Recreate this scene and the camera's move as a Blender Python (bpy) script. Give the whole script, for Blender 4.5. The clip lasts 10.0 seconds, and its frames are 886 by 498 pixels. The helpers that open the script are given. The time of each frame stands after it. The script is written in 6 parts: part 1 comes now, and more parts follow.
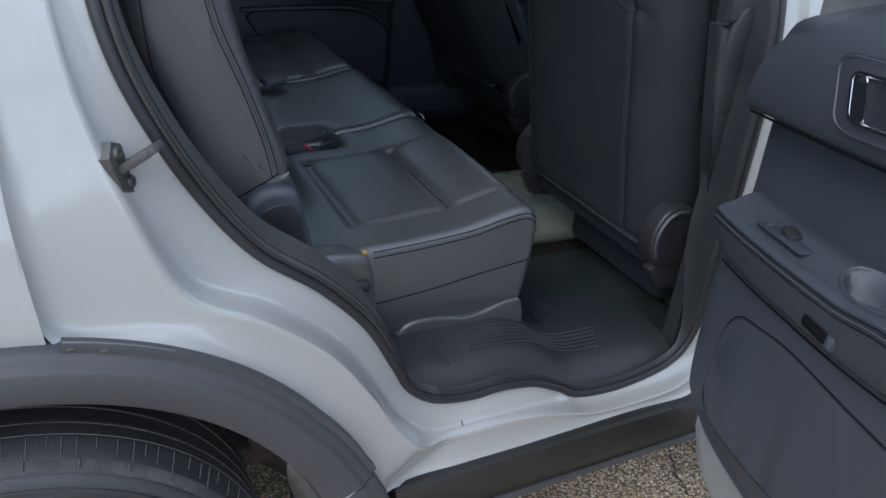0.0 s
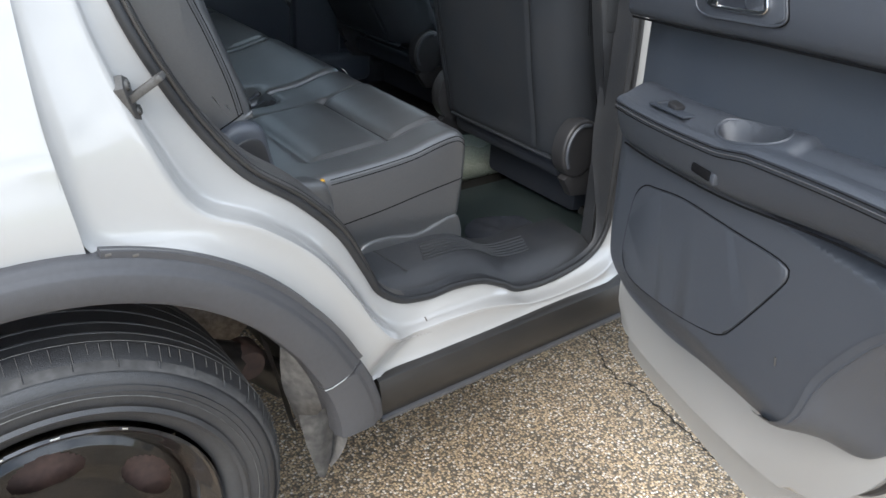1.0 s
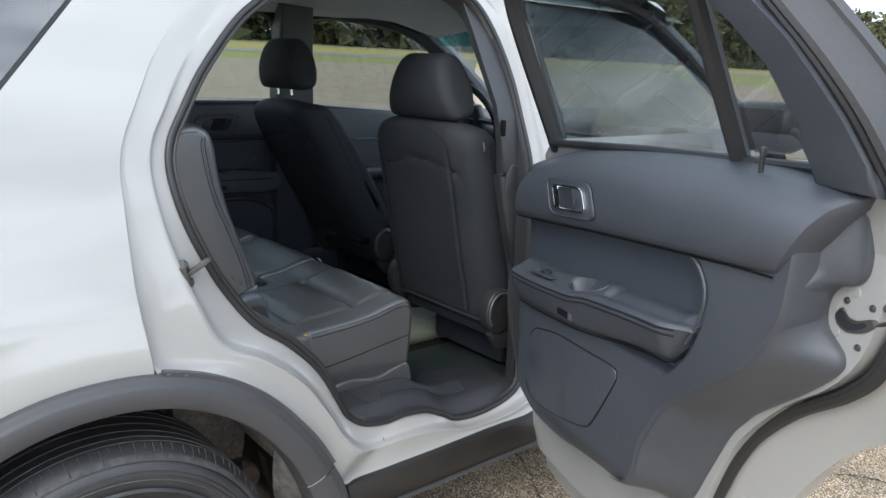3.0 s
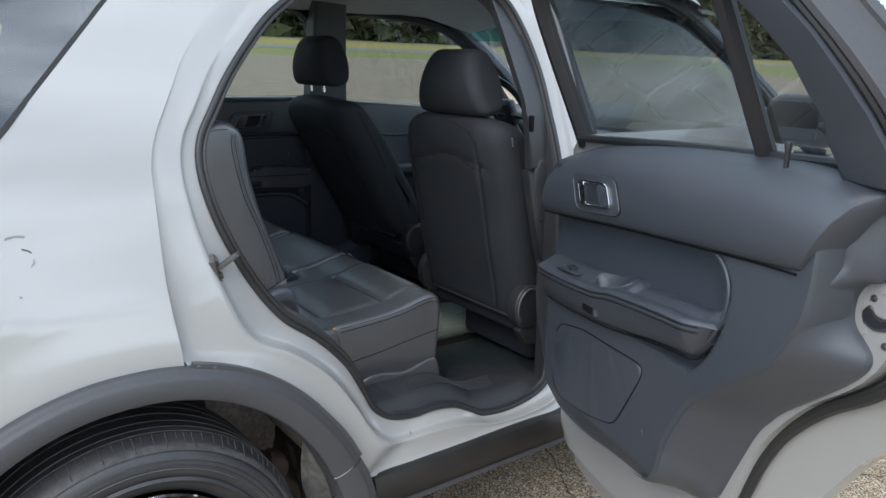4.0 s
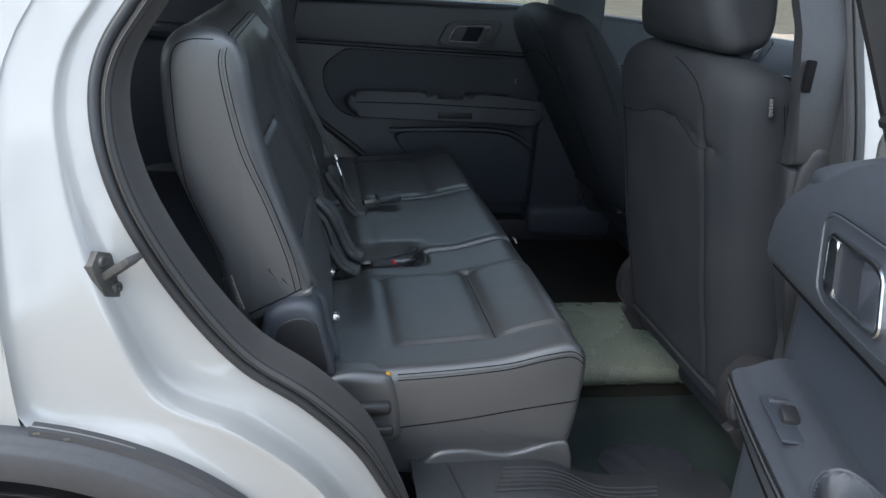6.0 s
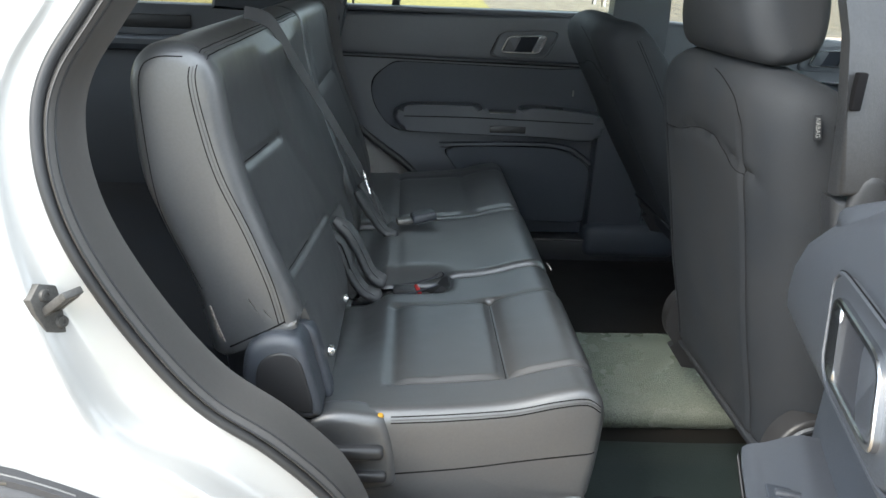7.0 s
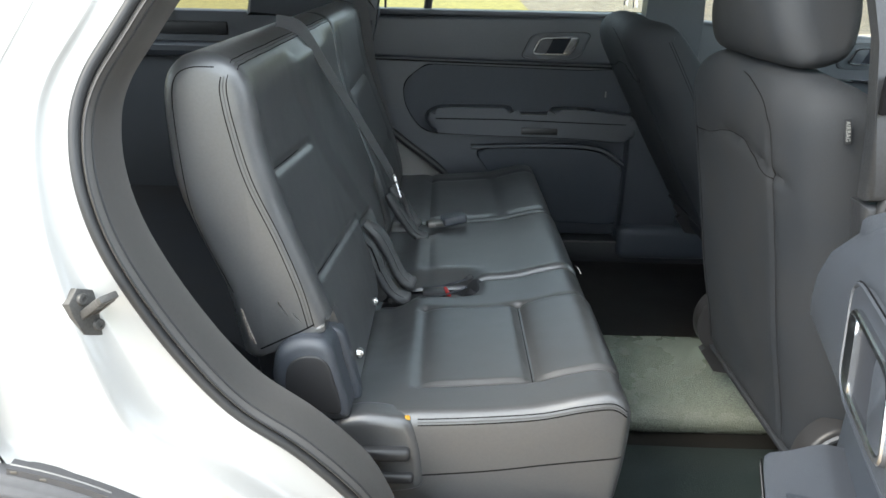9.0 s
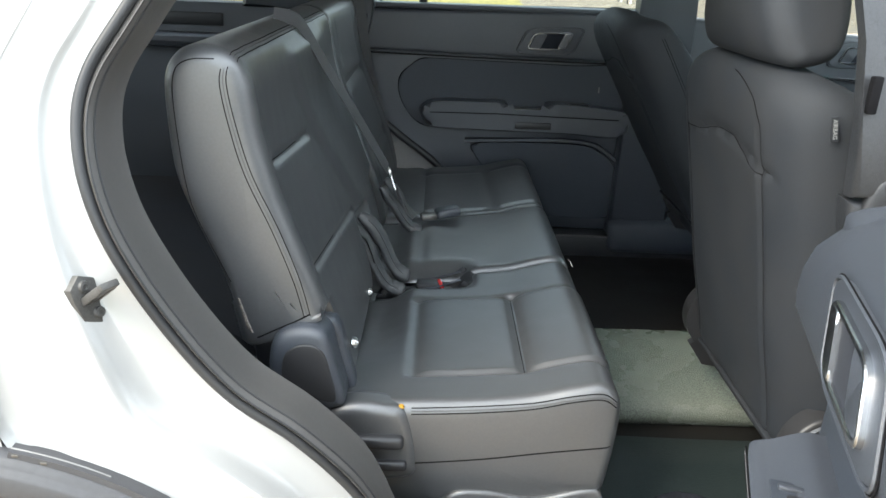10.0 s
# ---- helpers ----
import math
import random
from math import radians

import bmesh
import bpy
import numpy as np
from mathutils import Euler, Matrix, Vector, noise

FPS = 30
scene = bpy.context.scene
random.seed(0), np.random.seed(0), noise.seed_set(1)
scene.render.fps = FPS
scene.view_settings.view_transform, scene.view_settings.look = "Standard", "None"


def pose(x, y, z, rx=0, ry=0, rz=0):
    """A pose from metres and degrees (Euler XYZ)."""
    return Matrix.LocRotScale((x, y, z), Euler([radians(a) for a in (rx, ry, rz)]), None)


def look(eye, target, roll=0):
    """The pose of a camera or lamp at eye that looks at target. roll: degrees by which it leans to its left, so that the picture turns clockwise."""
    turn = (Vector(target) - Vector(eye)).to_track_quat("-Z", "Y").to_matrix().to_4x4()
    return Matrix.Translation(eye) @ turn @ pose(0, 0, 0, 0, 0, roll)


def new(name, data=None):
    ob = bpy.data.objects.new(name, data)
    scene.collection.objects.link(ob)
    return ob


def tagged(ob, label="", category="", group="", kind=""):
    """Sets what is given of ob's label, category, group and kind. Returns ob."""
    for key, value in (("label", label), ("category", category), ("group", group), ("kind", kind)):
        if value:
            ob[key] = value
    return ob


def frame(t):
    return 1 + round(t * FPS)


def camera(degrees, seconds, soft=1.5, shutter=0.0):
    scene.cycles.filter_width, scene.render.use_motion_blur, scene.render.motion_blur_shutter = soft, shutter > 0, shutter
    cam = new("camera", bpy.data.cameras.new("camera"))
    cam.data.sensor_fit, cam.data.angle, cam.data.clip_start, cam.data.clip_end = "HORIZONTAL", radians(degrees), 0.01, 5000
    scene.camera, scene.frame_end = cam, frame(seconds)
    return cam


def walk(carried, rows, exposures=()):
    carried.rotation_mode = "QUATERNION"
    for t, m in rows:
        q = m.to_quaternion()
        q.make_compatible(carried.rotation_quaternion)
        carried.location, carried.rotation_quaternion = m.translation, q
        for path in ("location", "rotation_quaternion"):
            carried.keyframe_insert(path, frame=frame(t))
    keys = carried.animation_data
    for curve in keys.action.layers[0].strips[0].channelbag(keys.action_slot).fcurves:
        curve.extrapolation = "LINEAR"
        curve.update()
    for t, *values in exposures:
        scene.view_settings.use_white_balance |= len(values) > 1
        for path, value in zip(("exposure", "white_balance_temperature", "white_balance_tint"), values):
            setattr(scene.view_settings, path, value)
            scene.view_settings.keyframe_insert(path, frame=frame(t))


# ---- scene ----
cam = camera(61.7, 10.0)
EXPOSURES = [(0, 0.65, 5900, 10), (0.5, 1.25, 6200, 10), (1.0, 1.42, 6450, 10), (1.5, 1.48, 6500, 10), (2.0, 1.30, 6550, 10), (2.5, 1.2, 6550, 10), (3.8, 0.78, 6250, 9), (5.5, .98, 6200, 9), (6.2, 1.4, 6300, 9), (7.3, 2.28, 6950, 7), (10, 2.28, 6950, 7)]
PATH = [
    (0, (0.099, -0.751, 1.334), (0.97, 0.781, 0.387), 6.5),
    (0.2, (0.097, -0.763, 1.307), (0.949, 0.746, 0.308), 5.6),
    (0.5, (0.054, -0.81, 1.286), (0.87, 0.675, 0.224), 3.0),
    (0.7, (0.038, -0.878, 1.292), (0.881, 0.605, 0.247), 1.1),
    (1, (-0.089, -0.908, 1.297), (0.994, 0.477, 0.344), 3.3),
    (1.5, (-0.198, -1.023, 1.347), (1.099, 0.309, 0.61), 3.9),
    (1.8, (-0.259, -1.158, 1.364), (1.069, 0.194, 0.726), 3.8),
    (2, (-0.294, -1.255, 1.366), (1.018, 0.131, 0.77), 3.4),
    (2.5, (-0.354, -1.338, 1.402), (0.918, 0.119, 0.892), 2.4),
    (3.8, (-0.384, -1.368, 1.41), (0.832, 0.153, 0.954), 2.1),
    (4, (-0.36, -1.374, 1.411), (0.81, 0.174, 0.927), 1.6),
    (4.5, (-0.284, -1.307, 1.382), (0.745, 0.315, 0.826), 2.3),
    (5, (-0.086, -1.082, 1.361), (0.738, 0.626, 0.727), 3.1),
    (5.5, (0.187, -0.92, 1.342), (0.756, 0.866, 0.646), 3.7),
    (6, (0.393, -0.815, 1.377), (0.743, 1.015, 0.65), 4.0),
    (6.2, (0.44, -0.762, 1.377), (0.726, 1.077, 0.645), 4.1),
    (7.3, (0.562, -0.717, 1.38), (0.635, 1.15, 0.667), 2.0),
    (7.5, (0.564, -0.721, 1.392), (0.625, 1.145, 0.674), 2.0),
    (8, (0.567, -0.725, 1.391), (0.6, 1.142, 0.674), 1.5),
    (8.5, (0.566, -0.726, 1.389), (0.583, 1.14, 0.67), 1.3),
    (9, (0.563, -0.726, 1.39), (0.572, 1.14, 0.668), 1.4),
    (9.5, (0.561, -0.73, 1.39), (0.583, 1.132, 0.659), 1.7),
    (10, (0.558, -0.744, 1.394), (0.59, 1.115, 0.657), 2.2),
]
walk(cam, [(t, look(eye, target, roll)) for t, eye, target, roll in PATH], EXPOSURES)

from mathutils.bvhtree import BVHTree

# ---- light ----
world = bpy.data.worlds.new("sky")
scene.world = world
world.use_nodes = True
wn, wl = world.node_tree.nodes, world.node_tree.links
wbg = wn["Background"]
sky = wn.new("ShaderNodeTexSky")
sky.sky_type, sky.sun_disc = "NISHITA", False
sky.sun_elevation, sky.sun_rotation = radians(44), radians(236)
cloud_co = wn.new("ShaderNodeTexCoord")
cloud_map = wn.new("ShaderNodeMapping")
cloud_map.inputs["Scale"].default_value = (1.3, 1.3, 4.5)
cloud = wn.new("ShaderNodeTexNoise")
cloud.inputs["Scale"].default_value, cloud.inputs["Detail"].default_value = 2.2, 6
cloud_ramp = wn.new("ShaderNodeValToRGB")
cloud_ramp.color_ramp.elements[0].position, cloud_ramp.color_ramp.elements[0].color = 0.36, (1.6, 2.2, 3.1, 1)
cloud_ramp.color_ramp.elements[1].position, cloud_ramp.color_ramp.elements[1].color = 0.64, (11.8, 12.9, 14.4, 1)
sky_mix = wn.new("ShaderNodeMixRGB")
sky_mix.inputs["Fac"].default_value = 0.82
wl.new(cloud_co.outputs["Generated"], cloud_map.inputs["Vector"])
wl.new(cloud_map.outputs["Vector"], cloud.inputs["Vector"])
wl.new(cloud.outputs["Fac"], cloud_ramp.inputs["Fac"])
wl.new(sky.outputs["Color"], sky_mix.inputs["Color1"])
wl.new(cloud_ramp.outputs["Color"], sky_mix.inputs["Color2"])
wl.new(sky_mix.outputs["Color"], wbg.inputs["Color"])
wbg.inputs["Strength"].default_value = 0.15
sun = new("sun", bpy.data.lights.new("sun", "SUN"))
sun.data.energy, sun.data.angle, sun.data.color = 1.0, radians(30), (1.0, 0.93, 0.83)
sun.matrix_world = look((-7.2, -5.0, 9.2), (0.6, 0.2, 0.4))


# ---- materials ----
def material(name, color, rough=0.5, metal=0.0, grain=0.0, grain_scale=300.0, stain=0.0, stain_scale=3.0, stain_color=None,
             bump=0.0, bump_scale=400.0, coat=0.0, bump_kind="noise"):
    m = bpy.data.materials.new(name)
    m.use_nodes = True
    n, l = m.node_tree.nodes, m.node_tree.links
    b = n["Principled BSDF"]
    b.inputs["Roughness"].default_value, b.inputs["Metallic"].default_value = rough, metal
    b.inputs["Coat Weight"].default_value, b.inputs["Coat Roughness"].default_value = coat, 0.06
    co = n.new("ShaderNodeTexCoord")
    base = n.new("ShaderNodeRGB")
    base.outputs[0].default_value = (*color, 1)
    last = base.outputs[0]
    if grain:
        t = n.new("ShaderNodeTexNoise")
        t.inputs["Scale"].default_value, t.inputs["Detail"].default_value = grain_scale, 4
        l.new(co.outputs["Object"], t.inputs["Vector"])
        r = n.new("ShaderNodeMapRange")
        r.inputs["From Min"].default_value, r.inputs["From Max"].default_value = 0.3, 0.7
        r.inputs["To Min"].default_value, r.inputs["To Max"].default_value = 1 - grain, 1 + grain
        l.new(t.outputs["Fac"], r.inputs["Value"])
        mul = n.new("ShaderNodeVectorMath")
        mul.operation = "SCALE"
        l.new(last, mul.inputs[0])
        l.new(r.outputs["Result"], mul.inputs["Scale"])
        last = mul.outputs["Vector"]
    if stain:
        t = n.new("ShaderNodeTexNoise")
        t.inputs["Scale"].default_value, t.inputs["Detail"].default_value = stain_scale, 5
        t.inputs["Roughness"].default_value = 0.5
        l.new(co.outputs["Object"], t.inputs["Vector"])
        r = n.new("ShaderNodeMapRange")
        r.inputs["From Min"].default_value, r.inputs["From Max"].default_value = 0.35, 0.75
        r.inputs["To Max"].default_value = stain
        l.new(t.outputs["Fac"], r.inputs["Value"])
        mix = n.new("ShaderNodeMixRGB")
        l.new(r.outputs["Result"], mix.inputs["Fac"])
        l.new(last, mix.inputs["Color1"])
        mix.inputs["Color2"].default_value = (*(stain_color or [c * 0.6 for c in color]), 1)
        last = mix.outputs["Color"]
        rr = n.new("ShaderNodeMapRange")
        rr.inputs["From Min"].default_value, rr.inputs["From Max"].default_value = 0.35, 0.7
        rr.inputs["To Min"].default_value, rr.inputs["To Max"].default_value = max(0.02, rough - 0.03), min(1, rough + 0.05)
        l.new(t.outputs["Fac"], rr.inputs["Value"])
        l.new(rr.outputs["Result"], b.inputs["Roughness"])
    l.new(last, b.inputs["Base Color"])
    if bump:
        t = n.new("ShaderNodeTexVoronoi" if bump_kind == "cells" else "ShaderNodeTexNoise")
        t.inputs["Scale"].default_value = bump_scale
        l.new(co.outputs["Object"], t.inputs["Vector"])
        bp = n.new("ShaderNodeBump")
        bp.inputs["Strength"].default_value, bp.inputs["Distance"].default_value = bump, 0.002
        l.new(t.outputs["Distance" if bump_kind == "cells" else "Fac"], bp.inputs["Height"])
        l.new(bp.outputs["Normal"], b.inputs["Normal"])
    return m


def glossy(m, level):
    m.node_tree.nodes["Principled BSDF"].inputs["Specular IOR Level"].default_value = level


def glass_material(name, tint, ior=1.6):
    m = bpy.data.materials.new(name)
    m.use_nodes = True
    n, l = m.node_tree.nodes, m.node_tree.links
    n.remove(n["Principled BSDF"])
    clear, gloss, mix, facing, power, rng_ = (n.new(k) for k in ("ShaderNodeBsdfTransparent", "ShaderNodeBsdfGlossy", "ShaderNodeMixShader", "ShaderNodeLayerWeight", "ShaderNodeMath", "ShaderNodeMapRange"))
    clear.inputs["Color"].default_value = (*tint, 1)
    gloss.inputs["Roughness"].default_value = 0.02
    facing.inputs["Blend"].default_value = 0.5
    power.operation, power.inputs[1].default_value = "POWER", 4
    rng_.inputs["To Min"].default_value = 2 * ((ior - 1) / (ior + 1)) ** 2
    l.new(facing.outputs["Facing"], power.inputs[0])
    l.new(power.outputs["Value"], rng_.inputs["Value"])
    l.new(rng_.outputs["Result"], mix.inputs["Fac"])
    l.new(clear.outputs["BSDF"], mix.inputs[1])
    l.new(gloss.outputs["BSDF"], mix.inputs[2])
    l.new(mix.outputs["Shader"], n["Material Output"].inputs["Surface"])
    return m


PAINT = material("white_paint", (0.365, 0.360, 0.345), 0.22, grain=0.012, grain_scale=3, coat=1.0)
JAMB = material("white_paint_jamb", (0.365, 0.360, 0.347), 0.26, grain=0.015, grain_scale=4, coat=0.8)
CLAD = material("black_cladding", (0.056, 0.056, 0.060), 0.5, grain=0.06, grain_scale=120, stain=0.12, stain_scale=6, stain_color=(0.15, 0.14, 0.135), bump=0.25, bump_scale=900)
ROCKER = material("black_rocker", (0.016, 0.015, 0.014), 0.36, stain=0.3, stain_scale=9, stain_color=(0.042, 0.035, 0.029), bump=0.2, bump_scale=700)
TRIM = material("grey_trim", (0.051, 0.058, 0.071), 0.36, grain=0.12, grain_scale=500, stain=0.35, stain_scale=5, stain_color=(0.071, 0.075, 0.084), bump=0.35, bump_scale=1400)
# Extra blue in the insert colour stands in for veiling glare.
TRIM2 = material("grey_trim_insert", (0.044, 0.053, 0.068), 0.5, grain=0.1, grain_scale=500, stain=0.25, stain_scale=4, stain_color=(0.08, 0.082, 0.085), bump=0.4, bump_scale=1100)
LEATHER = material("black_leather", (0.056, 0.058, 0.061), 0.40, grain=0.10, grain_scale=260, stain=0.2, stain_scale=5, stain_color=(0.075, 0.075, 0.077), bump=0.12, bump_scale=850, bump_kind="cells", coat=0.9)
glossy(LEATHER, 0.8)
LEATHER.node_tree.nodes["Principled BSDF"].inputs["Coat Roughness"].default_value = 0.36
# The blue in this cloth and in the carpet imitates veiling glare.
CLOTH = material("black_cloth", (0.017, 0.021, 0.027), 0.72, grain=0.15, grain_scale=700, stain=0.3, stain_scale=9, stain_color=(0.042, 0.041, 0.041), bump=0.25, bump_scale=1400)
DARKSEAM = material("dark_seam", (0.008, 0.008, 0.009), 0.95)
STITCH = material("grey_stitching", (0.085, 0.085, 0.088), 0.6)
SEAL = material("black_rubber_seal", (0.02, 0.021, 0.023), 0.45, stain=0.15, stain_scale=10, stain_color=(0.08, 0.076, 0.07))
SEALTRIM = material("dusty_seal_trim", (0.078, 0.074, 0.071), 0.45, grain=0.05, grain_scale=200, stain=0.35, stain_scale=7, stain_color=(0.085, 0.081, 0.077), bump=0.15, bump_scale=900)
TYRE = material("tyre_rubber", (0.021, 0.022, 0.025), 0.5, grain=0.2, grain_scale=150, stain=0.25, stain_scale=7, stain_color=(0.10, 0.097, 0.09), bump=0.3, bump_scale=500)
TYREDUST = material("tyre_dust", (0.13, 0.128, 0.122), 0.8, grain=0.3, grain_scale=90, stain=0.6, stain_scale=14, stain_color=(0.03, 0.03, 0.03))
SIPE = material("sipe_dust", (0.085, 0.083, 0.080), 0.8, grain=0.3, grain_scale=90)
DUSTBAND = material("dusty_shoulder", (0.072, 0.071, 0.070), 0.75, grain=0.3, grain_scale=70, stain=0.8, stain_scale=18, stain_color=(0.030, 0.030, 0.031))
RIMBLACK = material("black_steel_rim", (0.012, 0.012, 0.012), 0.16, coat=1.0, stain=0.4, stain_scale=11, stain_color=(0.05, 0.03, 0.02))
RUST = material("rusty_drum", (0.06, 0.035, 0.028), 0.7, grain=0.4, grain_scale=60, stain=0.6, stain_scale=14, stain_color=(0.05, 0.035, 0.03))
# Mud colour raised to stand for light bounced into the wheel well.
LINER = material("muddy_liner_lit", (0.40, 0.345, 0.295), 0.85, grain=0.35, grain_scale=80, stain=0.6, stain_scale=12, stain_color=(0.08, 0.075, 0.07), bump=0.8, bump_scale=120)
LINERLIGHT = material("muddy_flap", (0.16, 0.15, 0.138), 0.85, grain=0.3, grain_scale=60, stain=0.9, stain_scale=22, stain_color=(0.03, 0.03, 0.03), bump=0.35, bump_scale=120)
CHROME = material("chrome", (0.58, 0.59, 0.61), 0.22, 1.0, stain=0.3, stain_scale=20, stain_color=(0.5, 0.5, 0.5))
STEEL = material("dull_steel", (0.20, 0.195, 0.185), 0.42, 0.9, stain=0.5, stain_scale=25, stain_color=(0.14, 0.13, 0.12))
IRON = material("dark_iron", (0.075, 0.073, 0.070), 0.5, 0.35, grain=0.2, grain_scale=300, stain=0.5, stain_scale=40, stain_color=(0.14, 0.13, 0.12))
SNAP = material("snap_steel", (0.62, 0.62, 0.61), 0.25, 1.0, stain=0.4, stain_scale=60, stain_color=(0.25, 0.24, 0.23))
BLACK = material("black_plastic", (0.03, 0.03, 0.032), 0.4, stain=0.2, stain_scale=9)
# Vinyl lightened for the light that falls on the tunnel top.
VINYL_LIT = material("vinyl_floor_lit", (0.17, 0.19, 0.155), 0.26, grain=0.4, grain_scale=300, stain=0.5, stain_scale=8, stain_color=(0.23, 0.245, 0.20), bump=0.6, bump_scale=420, bump_kind="cells")
SILL = material("sill_plastic", (0.026, 0.028, 0.032), 0.42, grain=0.2, grain_scale=300, stain=0.2, stain_scale=12, stain_color=(0.085, 0.082, 0.076), bump=0.3, bump_scale=900)
# Same vinyl as the tunnel, darkened for the shade on the near floor.
VINYL_SHADED = material("vinyl_floor_shaded", (0.023, 0.034, 0.034), 0.36, grain=0.25, grain_scale=200, stain=0.5, stain_scale=7, stain_color=(0.045, 0.055, 0.054), bump=0.4, bump_scale=300)
# Carpet, and the colour given to floor that lies in shade.
CARPET_AND_SHADE = material("dark_carpet_and_shade", (0.011, 0.015, 0.024), 0.9, grain=0.3, grain_scale=500, stain=0.3, stain_scale=8, stain_color=(0.04, 0.038, 0.035))
# Near white so that the lining bounces extra light into the cabin.
LINING = material("headliner", (0.76, 0.79, 0.79), 0.9, grain=0.15, grain_scale=600, stain=0.2, stain_scale=4)
SILVERP = material("silver_plastic", (0.30, 0.33, 0.33), 0.3, 0.3, grain=0.05, grain_scale=300)
SCUFF_PALE = material("pale_scuff", (0.22, 0.22, 0.22), 0.7, grain=0.2)
RED = material("red_button", (0.62, 0.03, 0.03), 0.4, grain=0.1)
YELLOW = material("yellow_tag", (0.48, 0.26, 0.03), 0.5, grain=0.2)
BOOT = material("rubber_boot", (0.050, 0.053, 0.056), 0.42, grain=0.2, grain_scale=200, stain=0.4, stain_scale=14, stain_color=(0.10, 0.10, 0.10), bump=0.2, bump_scale=700)
BELT = material("seat_belt_webbing", (0.09, 0.09, 0.094), 0.6, grain=0.3, grain_scale=900, bump=0.5, bump_scale=1500)
TAG = material("white_tag", (0.30, 0.31, 0.31), 0.7, grain=0.1)
GLASS = glass_material("side_glass", (0.60, 0.65, 0.66), 2.6)
DARKGLASS = glass_material("privacy_glass", (0.34, 0.36, 0.37), 1.8)
FARGLASS = glass_material("far_door_glass", (0.46, 0.52, 0.52), 1.5)
FARFRONT = glass_material("far_front_glass", (0.38, 0.42, 0.42), 1.5)
FRONTGLASS = glass_material("front_door_glass", (0.60, 0.65, 0.64), 1.5)
SHIELD = glass_material("windscreen_glass", (0.95, 0.97, 0.96))
SHADEBAND = glass_material("shade_band_glass", (0.10, 0.5, 0.45))
for m_, level in ((LEATHER, 0.95), (TRIM, 0.8), (TYRE, 0.7), (DARKSEAM, 0.1)):
    glossy(m_, level)


# ---- mesh helpers ----
def part(name, bm, mat, parent=None, label="", smooth=True):
    """Links a bmesh as one mesh object under a thing or part."""
    me = bpy.data.meshes.new(name)
    bmesh.ops.recalc_face_normals(bm, faces=bm.faces[:])
    for f in bm.faces:
        f.smooth = smooth
    bm.to_mesh(me)
    bm.free()
    me.materials.append(mat)
    if smooth:
        me.set_sharp_from_angle(angle=radians(42))
    ob = new(name, me)
    if parent is not None:
        ob.parent = parent
    if label:
        ob["label"] = label
    return ob


def empty(name, label, category, group="", kind=""):
    ob = new(name)
    ob.empty_display_size = 0.05
    return tagged(ob, label, category, group, kind)


def catmull(pts, n=6, closed=False):
    """A smooth line through points."""
    p = [Vector(q) for q in pts]
    out, m = [], len(p)
    for i in range(m if closed else m - 1):
        if closed:
            a, b, c, d = (p[(i + k) % m] for k in (-1, 0, 1, 2))
        else:
            a, b, c, d = p[max(i - 1, 0)], p[i], p[i + 1], p[min(i + 2, m - 1)]
        for k in range(n):
            t = k / n
            out.append(0.5 * (2 * b + (c - a) * t + (2 * a - 5 * b + 4 * c - d) * t * t + (3 * b - a - 3 * c + d) * t ** 3))
    return out if closed else out + [p[-1]]


def resample(pts, n, closed=False):
    p = [Vector(q) for q in pts] + ([Vector(pts[0])] if closed else [])
    s = [0.0]
    for a, b in zip(p, p[1:]):
        s.append(s[-1] + (b - a).length)
    out, j = [], 0
    for k in range(n):
        t = s[-1] * k / (n if closed else n - 1)
        while j < len(p) - 2 and s[j + 1] < t:
            j += 1
        f = (t - s[j]) / max(s[j + 1] - s[j], 1e-9)
        out.append(p[j].lerp(p[j + 1], min(max(f, 0), 1)))
    return out


def grid(rows, bm=None, wrap=False, cap=False):
    """A skin over rows of points. wrap: each row is a ring; cap: close the first and last ring."""
    bm = bm or bmesh.new()
    v = [[bm.verts.new(p) for p in row] for row in rows]
    n = len(rows[0])
    for a, b in zip(v, v[1:]):
        for i in range(n if wrap else n - 1):
            j = (i + 1) % n
            bm.faces.new((a[i], a[j], b[j], b[i]))
    if cap:
        bm.faces.new(v[0])
        bm.faces.new(v[-1])
    return bm


def sweep(pts, profile, closed=False, bm=None, up=(0, 1, 0)):
    """A profile of (across, along up) pairs carried along a line; up stays near the given way."""
    up, rows, m = Vector(up), [], len(pts)
    p = [Vector(q) for q in pts]
    for i in range(m):
        a, b = (p[(i - 1) % m], p[(i + 1) % m]) if closed else (p[max(i - 1, 0)], p[min(i + 1, m - 1)])
        t = (b - a).normalized()
        side = t.cross(up)
        side = side.normalized() if side.length > 1e-5 else Vector((1, 0, 0))
        u = side.cross(t)
        rows.append([p[i] + side * c + u * d for c, d in profile])
    if closed:
        rows.append(rows[0])
    bm = grid(rows, bm, wrap=True, cap=not closed)
    if closed:
        bmesh.ops.remove_doubles(bm, verts=bm.verts[:], dist=1e-6)
    return bm


def circle(r, n=8, sx=1.0, sy=1.0):
    return [(r * sx * math.cos(2 * math.pi * k / n), r * sy * math.sin(2 * math.pi * k / n)) for k in range(n)]


def tube(pts, r, n=8, closed=False, bm=None, up=(0, 1, 0)):
    return sweep(pts, circle(r, n), closed, bm, up)


